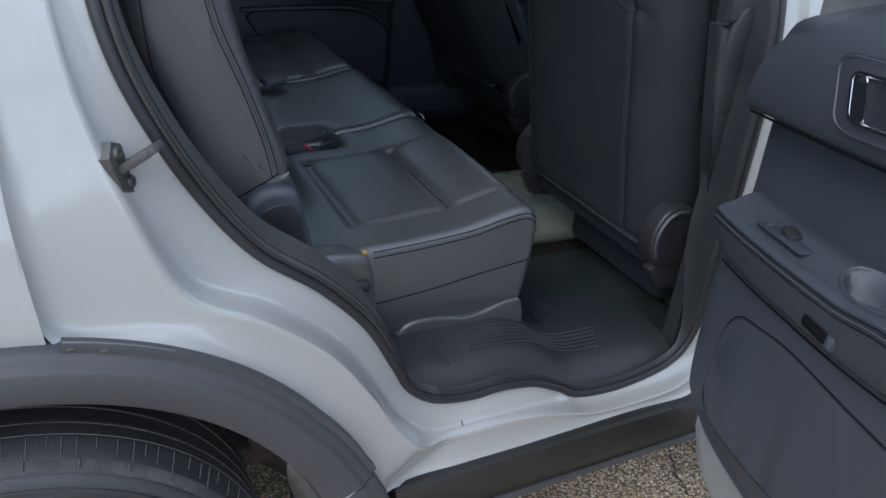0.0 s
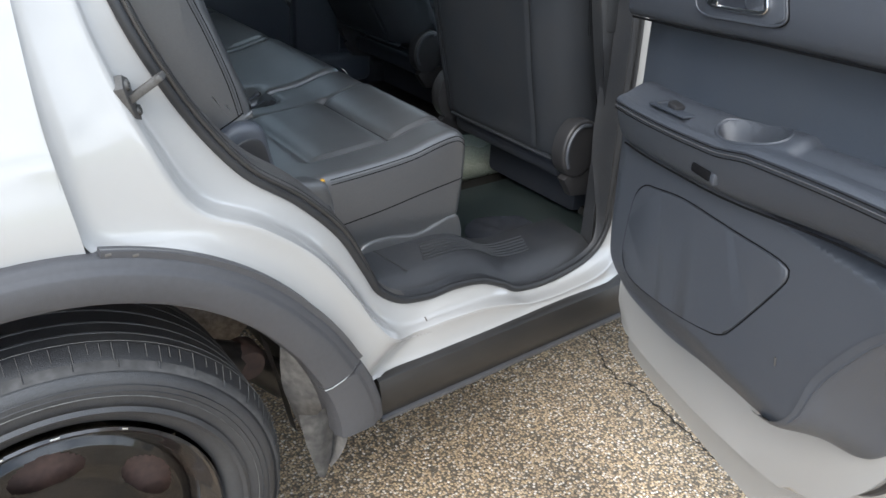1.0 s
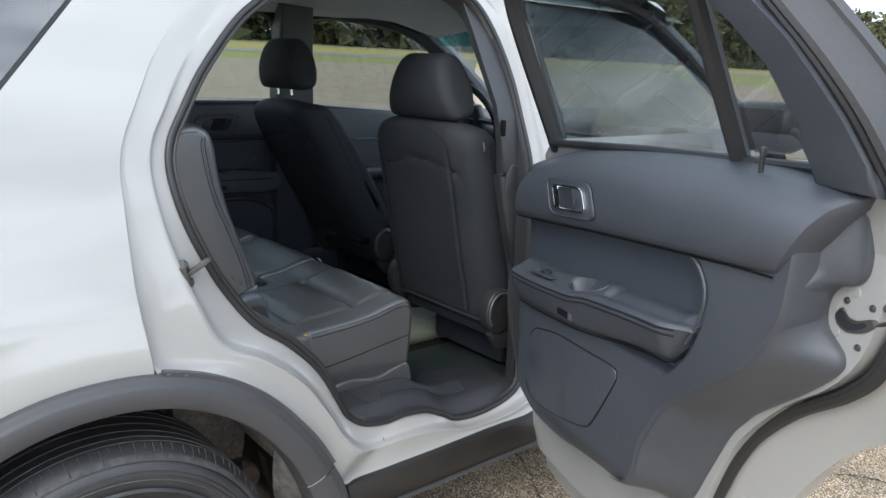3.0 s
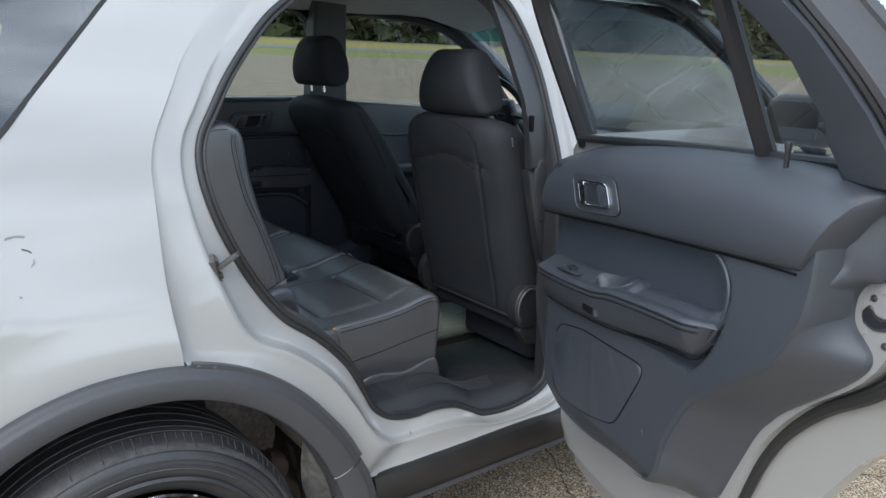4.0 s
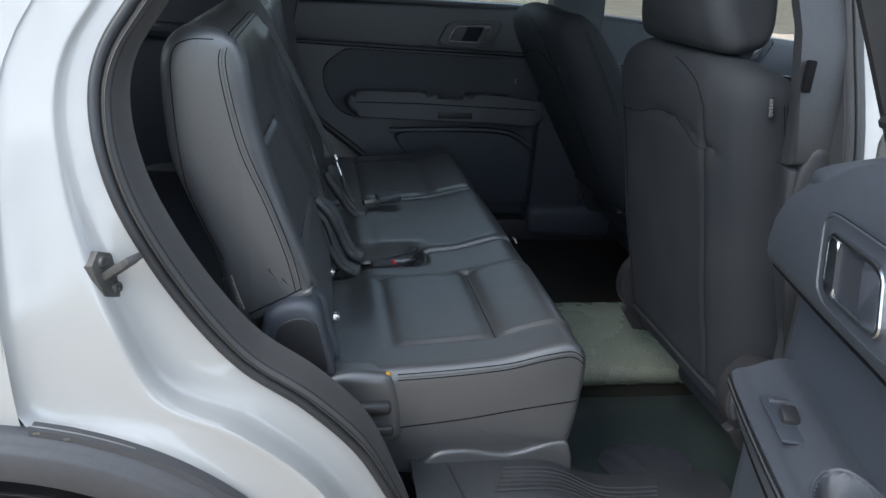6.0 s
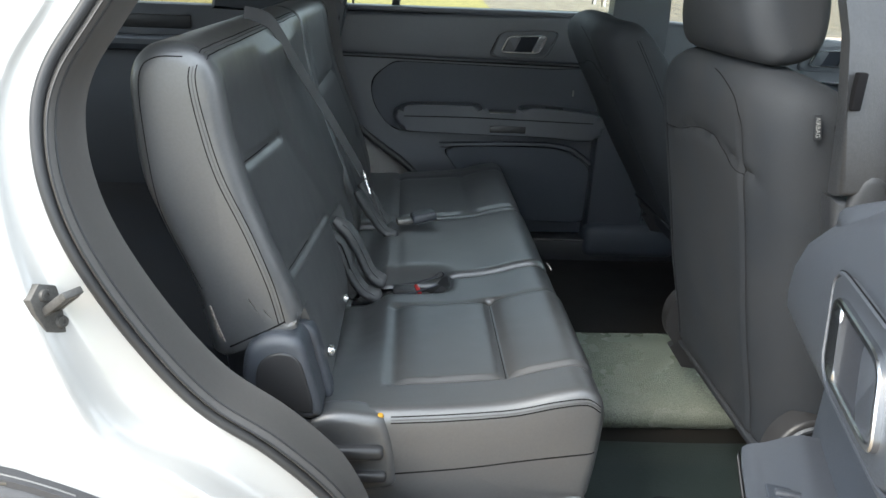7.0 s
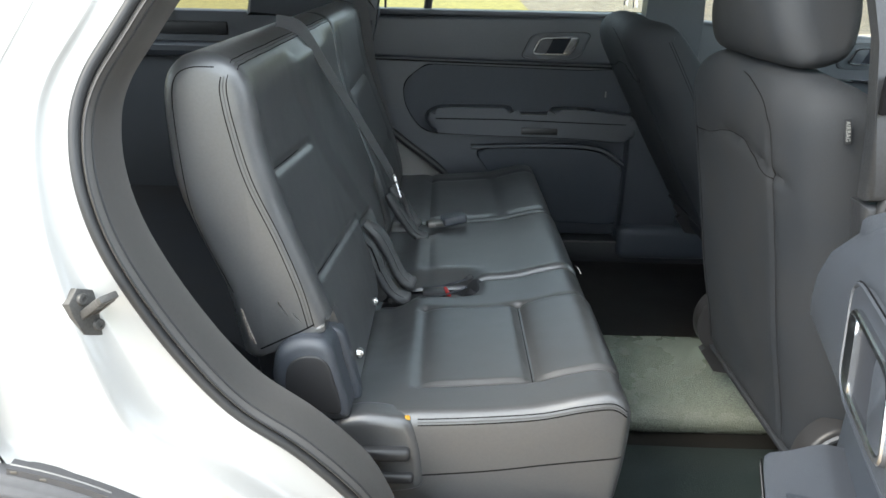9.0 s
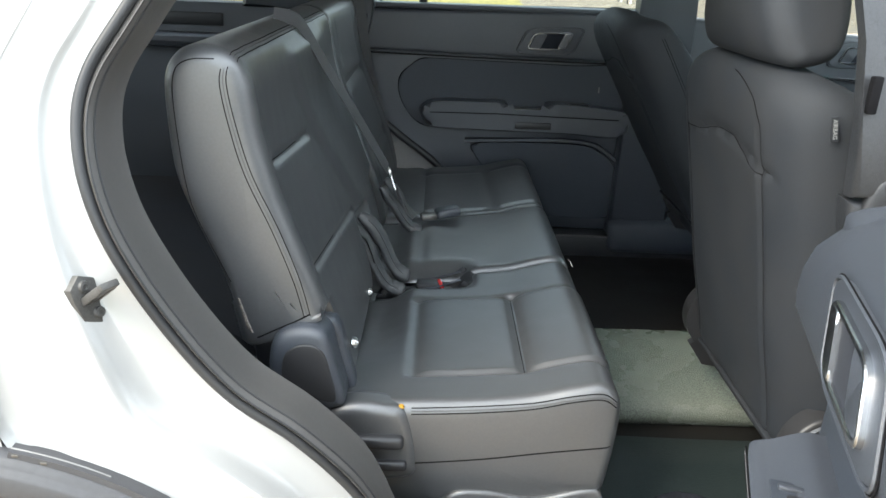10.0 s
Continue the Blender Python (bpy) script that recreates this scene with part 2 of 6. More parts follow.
def plate(outline, y0, y1, bevel=0.0, seg=2, to3=lambda x, z, y: (x, y, z)):
    """A flat piece with an (x, z) outline between two depths; its y0 rim is rounded."""
    bm = bmesh.new()
    a = [bm.verts.new(to3(p[0], p[1], y0)) for p in outline]
    b = [bm.verts.new(to3(p[0], p[1], y1)) for p in outline]
    front = bm.faces.new(a)
    bm.faces.new(b[::-1])
    for i in range(len(a)):
        j = (i + 1) % len(a)
        bm.faces.new((a[j], a[i], b[i], b[j]))
    if bevel:
        bmesh.ops.bevel(bm, geom=list(front.edges), offset=bevel, segments=seg, affect="EDGES", profile=0.5)
    bmesh.ops.triangulate(bm, faces=[f for f in bm.faces if len(f.verts) > 4])
    return bm


def rbox(x0, x1, y0, y1, z0, z1, r=0.01, seg=2, m=None):
    """A box with rounded edges."""
    bm = bmesh.new()
    bmesh.ops.create_cube(bm, size=1)
    for v in bm.verts:
        v.co = (x0 + (x1 - x0) * (v.co.x + 0.5), y0 + (y1 - y0) * (v.co.y + 0.5), z0 + (z1 - z0) * (v.co.z + 0.5))
    bmesh.ops.bevel(bm, geom=bm.edges[:], offset=r, segments=seg, affect="EDGES", profile=0.5)
    if m is not None:
        bmesh.ops.transform(bm, matrix=m, verts=bm.verts[:])
    return bm


def lathe(profile, n=48, m=None):
    """A ring of revolution round y from (radius, y) pairs."""
    rows = [[Vector((r * math.cos(2 * math.pi * k / n), y, r * math.sin(2 * math.pi * k / n))) for k in range(n)] for r, y in profile]
    bm = grid(rows, wrap=True)
    if m is not None:
        bmesh.ops.transform(bm, matrix=m, verts=bm.verts[:])
    return bm


def pad(profile, y0, y1, ends=0.03, n=72, rows=28, dip=None, shape=None, puff=0.0):
    """An upholstered body: a closed (x, z) profile drawn from y0 to y1, its ends rounded; dip(x, y, z) sinks the seams, shape(x, y, z) bends it; puff swells the ends."""
    ring = resample(catmull([(x, 0, z) for x, z in profile], 8, True), n, True)
    mid = sum(ring, Vector()) / n
    # outward normals of the ring
    nor = []
    for i in range(n):
        t = (ring[(i + 1) % n] - ring[i - 1]).normalized()
        q = Vector((t.z, 0, -t.x))
        nor.append(q if q.dot(ring[i] - mid) > 0 else -q)
    ys = [y0 + ends * (1 - math.cos(math.pi / 2 * k / 5)) for k in range(5)]
    ys += [y0 + ends + (y1 - y0 - 2 * ends) * k / rows for k in range(rows + 1)]
    ys += [y1 - ends * (1 - math.cos(math.pi / 2 * k / 5)) for k in range(4, -1, -1)]
    out = []
    for y in ys:
        e = min(y - y0, y1 - y)
        s = 0.0 if e >= ends else ends * (1 - math.sqrt(max(0, 1 - (1 - e / ends) ** 2)))
        row = []
        for q, w in zip(ring, nor):
            p = q - w * s
            p = Vector((p.x, y, p.z))
            if dip:
                p -= w * dip(p.x, p.y, p.z)
            row.append(Vector(shape(*p)) if shape else p)
        out.append(row)
    for first, y, way in ((True, y0, -1), (False, y1, 1)):
        rim = [q - w * ends for q, w in zip(ring, nor)]
        core = sum(rim, Vector()) / n
        for f in (.82, .55, .25, .06):
            flat = [core + (q - core) * f for q in rim]
            row = [Vector((p.x, y + way * puff * (1 - f * f), p.z)) for p in flat]
            row = [Vector(shape(*p)) if shape else p for p in row]
            out = [row] + out if first else out + [row]
    return grid(out, wrap=True, cap=True)


def drape(ob, pts, way):
    """Points cast along a direction on to a mesh."""
    tree = BVHTree.FromPolygons([v.co.copy() for v in ob.data.vertices], [tuple(p.vertices) for p in ob.data.polygons])
    way, out = Vector(way).normalized(), []
    for p in pts:
        hit = tree.ray_cast(Vector(p) - way * .2, way)
        if hit[0] is not None:
            out.append(hit[0])
    return out


def seam(name, ob, pts, way, r, mat, n=60):
    """A thread lying on a mesh, under the line given."""
    got = drape(ob, resample(catmull(pts, 8), n), way)
    if len(got) > 2:
        return part(name, tube(got, r, 5, up=Vector(way)), mat, ob)


def ease(v):
    v = min(1, max(0, v))
    return v * v * (3 - 2 * v)


def groove(d, w=0.008, depth=0.006):
    return depth * math.exp(-(d / w) ** 2)


# ---- the car: lines shared by its body and doors ----
MID = 0.98  # the car's middle plane
WHEEL = (-0.05, 0.36)  # rear axle, x and z


def outer_y(z):
    """How far in the body's side lies at a height."""
    return 0.02 + (0.07 * ((0.95 - z) / 0.6) ** 2 if z < 0.95 else 0.24 * (z - 0.95) + 0.22 * (z - 0.95) ** 2)


def seal_y(z):
    return 0.085 + (max(0.0, z - 1.08) ** 1.2) * 0.40


SEAL_LINE = [(.14, 1.20), (.148, 1.13), (.175, 1.05), (.23, .945), (.30, .852), (.385, .785), (.46, .705), (.512, .615), (.54, .566), (.59, .53),
             (.66, .517), (.72, .52), (.79, .51), (.85, .482), (.90, .455), (1.0, .448), (1.11, .47), (1.16, .52), (1.172, .62), (1.168, .9),
             (1.158, 1.13), (1.15, 1.3), (1.14, 1.41), (1.11, 1.52), (1.06, 1.60), (.96, 1.645), (.8, 1.66), (.62, 1.645), (.5, 1.61),
             (.40, 1.545), (.33, 1.49), (.24, 1.39), (.185, 1.31), (.152, 1.255)]
BODY_LINE = [(.042, 1.20), (.040, 1.13), (.038, 1.05), (.040, .95), (.058, .828), (.17, .793), (.275, .725), (.365, .622), (.41, .545), (.455, .455),
             (.505, .424), (.62, .42), (.75, .42), (.85, .42), (.93, .42), (1.03, .42), (1.14, .42), (1.25, .425), (1.262, .60), (1.265, .9),
             (1.265, 1.13), (1.25, 1.32), (1.24, 1.45), (1.215, 1.58), (1.16, 1.685), (1.0, 1.715), (.8, 1.73), (.6, 1.715), (.43, 1.675),
             (.30, 1.59), (.235, 1.53), (.14, 1.41), (.085, 1.31), (.055, 1.255)]


def quarter_y(x, z):
    y = outer_y(z)
    flare = math.exp(-((math.hypot(x - WHEEL[0], z - WHEEL[1]) - 0.47) / 0.10) ** 2)
    return y - 0.028 * flare + 0.05 * max(0, -x - 0.5) ** 2


def body_y(i):
    x, z = BODY_LINE[i]
    if 5 <= i <= 9:
        return -0.012
    if 17 <= i <= 23:
        return seal_y(z) - 0.03
    if z < 0.5:
        return 0.02
    return quarter_y(x, z) if i <= 4 else outer_y(z)


car = empty("car", "white sport utility vehicle with black cladding and one open door", "car")

# door jamb: white metal between the body's edge and the rubber seal
edge = catmull([(x, body_y(i), z) for i, (x, z) in enumerate(BODY_LINE)], 6, True)
seal = catmull([(x, seal_y(z), z) for x, z in SEAL_LINE], 6, True)
STEPS = [(0, 0), (.02, .10), (.06, .17), (.14, .22), (.28, .27), (.42, .29), (.52, .29), (.57, .285), (.60, .30), (.62, .36), (.645, .52), (.68, .68), (.74, .78), (.86, .88), (1, 1.0)]
rows = []
for f, g in STEPS:
    rows.append([Vector((a.x + (b.x - a.x) * f, a.y + (b.y - a.y) * g, a.z + (b.z - a.z) * f)) for a, b in zip(edge, seal)])
rows = [r + [r[0]] for r in rows]
bm = grid(rows)
bmesh.ops.remove_doubles(bm, verts=bm.verts[:], dist=1e-6)
part("door_jamb", bm, JAMB, car, "glossy white painted door jamb, scuffed")


def inset(loop, d, dy):
    """A closed (x, y, z) loop moved inwards in x and z by d and in y by dy."""
    out, n = [], len(loop)
    c = sum(loop, Vector()) / n
    for i in range(n):
        t = loop[(i + 1) % n] - loop[i - 1]
        w = Vector((t.z, 0, -t.x)).normalized()
        if w.dot(c - loop[i]) < 0:
            w = -w
        out.append(loop[i] + w * d + Vector((0, dy, 0)))
    return out


def ring_skin(loops):
    rr = [l + [l[0]] for l in loops]
    b = grid(rr)
    bmesh.ops.remove_doubles(b, verts=b.verts[:], dist=1e-6)
    return b


def band(steps):
    """Loops inside the seal that grow shallow along the sill."""
    out = []
    for d, dy in steps:
        lp = inset(seal, d, dy)
        flat = inset(seal, d * .35, dy * .2)
        out.append([b.lerp(a, min(1, max(0, (s.z - .50) / .22))) for a, b, s in zip(lp, flat, seal)])
    return out


seal_ob = part("door_seal", tube(inset(seal, 0.002, -0.003), 0.0075, 10, True), SEAL, car, "black rubber door seal")
part("seal_lip", tube(band([(0.0065, -0.003)])[0], 0.0022, 6, True), SEAL, seal_ob)
for d_, dy_ in ((.0150, -.0078), (.0188, .0042)):
    part("seal_line", tube(band([(d_, dy_)])[0], .0013, 5, True), SEAL, seal_ob)
band_ob = part("seal_trim", ring_skin(band([(0.008, 0.002), (0.0095, -0.004), (0.013, -0.007), (0.017, -0.003), (0.0195, 0.012), (0.0225, 0.036), (0.025, 0.056), (0.028, 0.064)])),
     SEALTRIM, car, "dusty dark grey pillar trim edge")
band_ob.data.materials.append(SILL)
for poly in band_ob.data.polygons:
    if poly.center.x > .60 + .5 * ease((poly.center.z - .7) / .4):
        poly.material_index = 1

# rear quarter panel, pillar and windows


def shut_x(z):
    pts = [(.80, .055), (.838, .052), (.95, .040), (1.05, .038), (1.13, .040), (1.20, .042), (1.255, .055), (1.31, .085), (1.41, .14), (1.53, .235), (1.59, .30), (1.675, .43), (1.72, .56)]
    for (z0, x0), (z1, x1) in zip(pts, pts[1:]):
        if z <= z1:
            return x0 + (x1 - x0) * max(0, (z - z0) / (z1 - z0))
    return pts[-1][1]


def glass_x(z):
    return -0.205 + (z - 1.26) * 0.88


UW = (glass_x(1.24) + 1.2) / (shut_x(1.24) + 1.2)
us = [UW * k / 30 for k in range(30)] + [UW + (1 - UW) * k / 14 for k in range(15)]
bm, cols = bmesh.new(), []
for u in us:
    xb = -1.2 + (0.052 + 1.2) * u
    dx = xb - WHEEL[0]
    zb = WHEEL[1] + math.sqrt(max(0, 0.470 ** 2 - dx * dx)) if abs(dx) < 0.470 else 0.36
    zs = [zb + (1.24 - zb) * j / 26 for j in range(27)] + [1.24 + .39 * j / 12 for j in range(1, 13)] + [1.66, 1.69, 1.72]
    col = []
    for z in zs:
        if z <= 1.24:
            x = -1.2 + (shut_x(z) + 1.2) * u
        elif u <= UW:
            x = -1.2 + (glass_x(min(z, 1.63)) + 1.2) * u / UW
        else:
            x = glass_x(min(z, 1.63)) + (shut_x(z) - glass_x(min(z, 1.63))) * (u - UW) / (1 - UW)
        col.append(bm.verts.new((x, quarter_y(x, z), z)))
    cols.append(col)
for i in range(len(us) - 1):
    for j in range(len(cols[0]) - 1):
        if us[i + 1] <= UW + 1e-6 and 26 <= j < 38:
            continue  # the quarter window's opening
        bm.faces.new((cols[i][j], cols[i + 1][j], cols[i + 1][j + 1], cols[i][j + 1]))
part("quarter_panel", bm, PAINT, car, "white painted rear quarter panel with small scratches")
qw = part("quarter_window", grid([[Vector((-1.0 + (glass_x(z) + 1.0) * k / 8, quarter_y(-.4, z) + 0.008, z)) for k in range(9)] for z in (1.235, 1.32, 1.4, 1.5, 1.6, 1.66)]), DARKGLASS, car, "dark tinted quarter window")
part("window_seal", tube([(-1.0, outer_y(1.24) + .002, 1.24), (-.225, outer_y(1.24) + .002, 1.24), (-.19, outer_y(1.28) + .002, 1.28), (0.115, outer_y(1.625) + .002, 1.625)], 0.006, 6), SEAL, qw)

# wheel arch cladding: two pieces with a joint
def arch_r(deg):
    """The cladding's outer radius grows towards the sill."""
    for (a0, r0), (a1, r1) in zip(ARCH_R, ARCH_R[1:]):
        if deg <= a1:
            return r0 + (r1 - r0) * max(0, (deg - a0) / (a1 - a0))
    return ARCH_R[-1][1]


ARCH_R = [(-20, .548), (5, .538), (12, .527), (20, .510), (35, .494), (55, .488), (72, .482), (90, .476)]
ARCH = [(0.474, 0.012), (0.4755, -0.010), (0.4745, -0.019), (0.4715, -0.0235), (0.4655, -0.0262), (0.4625, -0.0282), (0.4595, -0.0325), (0.4560, -0.0345), (0.424, -0.0345), (0.4165, -0.030), (0.412, -0.014), (0.412, 0.03), (0.430, 0.03)]


def arch(a0, a1, n=40):
    rws = []
    for k in range(n + 1):
        a = radians(a0 + (a1 - a0) * k / n)
        ro = arch_r(math.degrees(a))
        ri = .412 + .45 * (ro - .476)
        rws.append([Vector((WHEEL[0] + q * math.cos(a), y, WHEEL[1] + q * math.sin(a))) for q, y in ((ri + (ro - ri) * (r - .412) / .064, y) for r, y in ARCH)])
    return grid(rws, wrap=True, cap=True)


part("arch_cladding", arch(17.6, 196, 60), CLAD, car, "dark grey plastic wheel arch cladding")
part("arch_cladding", arch(1.0, 17.0, 12), CLAD, car, "dark grey plastic wheel arch cladding")
strip = [Vector((WHEEL[0] + (arch_r(a) + .0015) * math.cos(radians(a)), -0.014, WHEEL[1] + (arch_r(a) + .0015) * math.sin(radians(a)))) for a in range(76, 17, -2)]
part("cladding_strip", sweep(strip, [(-.005, -.006), (.005, -.006), (.005, .012), (-.005, .012)]), CLAD, car, "thin dark grey edge strip")
chan = [Vector((WHEEL[0] + (arch_r(a) + .006) * math.cos(radians(a)), -0.012, WHEEL[1] + (arch_r(a) + .006) * math.sin(radians(a)))) for a in range(76, 60, -2)]
part("channel_edge", tube(chan, .0016, 5), STEEL, car)
for a in (75, 71):
    p = (WHEEL[0] + .4835 * math.cos(radians(a)), -0.0195, WHEEL[1] + .4835 * math.sin(radians(a)))
    part("clip", rbox(p[0] - .004, p[0] + .004, p[1] - .001, p[1] + .006, p[2] - .002, p[2] + .002, .0006), STEEL, car)
jl = [Vector((WHEEL[0] + r * math.cos(radians(17.3)), y, WHEEL[1] + r * math.sin(radians(17.3)))) for r, y in ((.434, -.031), (.446, -.0352), (.470, -.0352), (.492, -.028), (.506, -.020))]
part("cladding_joint", tube(jl, .0012, 5), TAG, car)

# rocker cladding under the doors
ROCK = [(y, .424 - (.424 - z) * .66) for y, z in [(.035, .424), (.022, .424), (.012, .418), (.006, .395), (.0, .345), (.004, .318), (.006, .300), (.02, .292), (.06, .288), (.09, .30), (.09, .41)]]
part("rocker_cladding", grid([[Vector((x, y, z)) for y, z in ROCK] for x in (.498, .503, .7, .9, 1.1, 1.3, 1.6, 2.0, 2.36)], wrap=True, cap=True), ROCKER, car, "black plastic rocker cladding, dusty")
part("rocker_lip", grid([[Vector((x, y, z)) for y, z in ((.004, .341), (-.001, .339), (-.001, .332), (.03, .328), (.03, .341))] for x in (.50, 1.3, 2.36)], wrap=True, cap=True), CLAD, car)

# wheel well and mud flap
rows = []
for k in range(41):
    a = radians(14 + 181 * k / 40)
    r = 0.432 + 0.012 * math.sin(7 * a)
    rows.append([Vector((WHEEL[0] + r * math.cos(a), y, WHEEL[1] + r * math.sin(a))) for y in (0.02, 0.1, 0.2, 0.3, 0.42)])
part("wheel_liner", grid(rows), LINER, car, "mud-splashed wheel well liner, coloured paler as if lit by bounce")
bm = bmesh.new()
wall = [(-.55, .28), (.20, .28), (.33, .27), (.41, .34), (.44, .46)] + [(WHEEL[0] + .45 * math.cos(radians(a)), WHEEL[1] + .45 * math.sin(radians(a))) for a in range(18, 172, 7)]
bm.faces.new([bm.verts.new((x, .42, z)) for x, z in wall])
part("wheel_well_wall", bm, LINER, car)
outer = resample(catmull([(.366, 0, .565), (.390, 0, .495), (.408, 0, .43), (.419, 0, .38), (.421, 0, .335), (.405, 0, .303), (.384, 0, .284)], 5), 15)
inner = resample(catmull([(.350, 0, .565), (.347, 0, .50), (.345, 0, .43), (.360, 0, .36), (.380, 0, .295), (.390, 0, .270), (.393, 0, .264)], 5), 15)
rows = []
for k, (p, q) in enumerate(zip(outer, inner)):
    rows.append([Vector((p.x + (q.x - p.x) * f + .006 * math.sin(math.pi * f) + .003 * noise.noise(Vector((k * .4, f * 3, 0))), -.006 + .106 * f, p.z + (q.z - p.z) * f)) for f in (0, .2, .4, .6, .8, 1)])
part("guard_bracket", grid([[Vector((x, y, z)) for y in (.10, .115, .135)] for x, z in ((.325, .52), (.338, .46), (.352, .40), (.364, .33), (.372, .29))]), ROCKER, car, "dark bracket behind the splash guard")
part("splash_guard", grid(rows), LINERLIGHT, car, "pale dusty splash guard with black flecks")
part("spring_arm", rbox(-.02, .30, .20, .30, .30, .40, .03, 3), ROCKER, car, "dark suspension arm behind the wheel")
part("trailing_link", tube(catmull([(.20, .17, .50), (.27, .19, .455), (.335, .22, .40), (.41, .25, .30)], 5), .034, 10), ROCKER, car, "dark dirty suspension link")
part("link_bush", lathe([(.0005, -.03), (.030, -.03), (.036, -.02), (.036, .02), (.030, .03), (.0005, .03)], 20, Matrix.Translation((.315, .20, .43))), RUST, car)
part("shock_absorber", tube([(.20, .30, .30), (.16, .33, .62), (.15, .33, .74)], .032, 12), ROCKER, car)
# mud flap folded at its tip, hanging from the splash guard
fold = [((.362, .012, .40), (.392, .004, .39), (.425, .012, .40)), ((.372, .008, .33), (.395, -.002, .32), (.428, .010, .33)), ((.384, .006, .28), (.400, -.004, .272), (.420, .006, .28)), ((.392, .004, .245), (.400, -.002, .240), (.410, .004, .245))]
bm = grid([resample([Vector(p) - Vector((.028, 0, -.02)) for p in r], 7) for r in fold])
bmesh.ops.solidify(bm, geom=bm.faces[:], thickness=0.004)
part("mud_flap", bm, LINERLIGHT, car, "torn pale mud flap")

# rear wheel
wheel = new("wheel")
wheel.parent, wheel.location = car, (WHEEL[0], -0.012, 0.343)
wheel["label"] = "black steel wheel with a worn tyre"
T = [(.235, .012), (.245, .002), (.262, -.004), (.285, -.009), (.305, -.011), (.318, -.0095), (.330, -.004), (.3345, .001), (.3385, .000), (.345, .008), (.351, .018), (.3565, .030), (.3590, .036)]
tread = []
for g in (.0605, .0905, .128, .164, .196):
    tread += [(.3605, g - .004), (.3605, g - .0022), (.3560, g - .0016), (.3560, g + .0016), (.3605, g + .0022), (.3605, g + .004)]
T = T + tread + [(.359, .222), (.352, .240), (.338, .252), (.30, .262), (.25, .255), (.235, .24)]
T = [(.235 + (r - .235) * .915, q) for r, q in T]
tyre = part("tyre", lathe(T, 96), TYRE, wheel, "worn black tyre with a dusty shoulder")
for g in (.0365, .0580, .0880, .1250):
    part("tread_edge", lathe([(.3499, g - .0006), (.3506, g), (.3499, g + .0006)], 96), TYREDUST, tyre)
for k in range(108):
    a = 2 * math.pi * k / 108
    if k < 3:
        foot = (.008, .018, .013)[k]
        sipes = [] if k == 0 else sipes
        ob = part("sipe", tube([(0, .0335, .3488), (0, .027, .3456), (0, .020, .3428), (0, foot, .3368 + (foot - .008) * .47)], .0008, 5, up=(1, 0, 0)), SIPE, tyre)
        sipes.append(ob.data)
    else:
        ob = new("sipe", sipes[k * 7 % 3])
        ob.parent = tyre
    ob.rotation_euler = (0, a + .012 * math.sin(k * 5), 0)
part("shoulder_band", lathe([(.3262, -.0045), (.3300, -.0016), (.3340, .0040), (.3362, .0078), (.3352, .0085)], 96), DUSTBAND, tyre, "dusty pale band on the tyre shoulder")
for k in range(36):
    a = 2 * math.pi * k / 36
    if k == 0:
        notch = part("notch", tube([(0, .0078, .3368), (0, .003, .3340), (0, -.002, .3303)], .0011, 5, up=(1, 0, 0)), TYRE, tyre)
    else:
        ob = new("notch", notch.data)
        ob.parent, ob.rotation_euler = tyre, (0, a, 0)
for r_ in (.2905, .2985, .3080):
    part("sidewall_ring", lathe([(r_ - .0008, -.0110), (r_, -.0124), (r_ + .0008, -.0110)], 96), TYREDUST if r_ < .295 else TYRE, tyre)
part("rim_guard", lathe([(.262, -.012), (.268, -.0165), (.274, -.0125)], 96), TYRE, tyre)
R = [(.205, .22), (.213, .20), (.205, .12), (.208, .06), (.222, .035), (.232, .022), (.240, .010), (.244, .000), (.240, -.003), (.234, .001), (.228, .010), (.215, .020), (.205, .032), (.200, .05)]
R = [(r * .95, q) for r, q in R]
part("rim", lathe(R, 72), RIMBLACK, wheel, "black steel rim, chipped")
# steel disc with six oval openings
NA = 288
rad, dep = [], []
for r0, d0, r1, d1 in ((.197, .05, .190, .040), (.190, .040, .178, .033), (.178, .033, .150, .027), (.150, .027, .118, .034), (.118, .034, .10, .030), (.10, .030, .082, .026), (.082, .026, .02, .032)):
    for q in range(8):
        rad.append(r0 + (r1 - r0) * q / 8)
        dep.append(d0 + (d1 - d0) * q / 8)
bm = bmesh.new()
vv = [[bm.verts.new((r * math.cos(2 * math.pi * k / NA), d, r * math.sin(2 * math.pi * k / NA))) for k in range(NA)] for r, d in zip(rad, dep)]
for i in range(len(rad) - 1):
    for k in range(NA):
        j = (k + 1) % NA
        rm, am = (rad[i] + rad[i + 1]) / 2, (k + .5) / NA * 6 % 1 - .5
        if ((rm - .150) / .029) ** 2 + (am * 2 * math.pi / 6 * .150 / .050) ** 2 < 1:
            continue
        bm.faces.new((vv[i][k], vv[i][j], vv[i + 1][j], vv[i + 1][k]))
bmesh.ops.solidify(bm, geom=bm.faces[:], thickness=-0.006)
part("wheel_disc", bm, RIMBLACK, wheel, "black pressed steel disc with oval openings")
part("hub_cap", lathe([(.066, .034), (.066, .012), (.062, .004), (.05, -.002), (.02, -.004), (.0005, -.004)], 40), STEEL, wheel, "bare metal hub cap, scuffed")
part("brake_drum", lathe([(.19, .20), (.19, .07), (.18, .06), (.02, .06)], 40), RUST, wheel, "rusty brake disc")

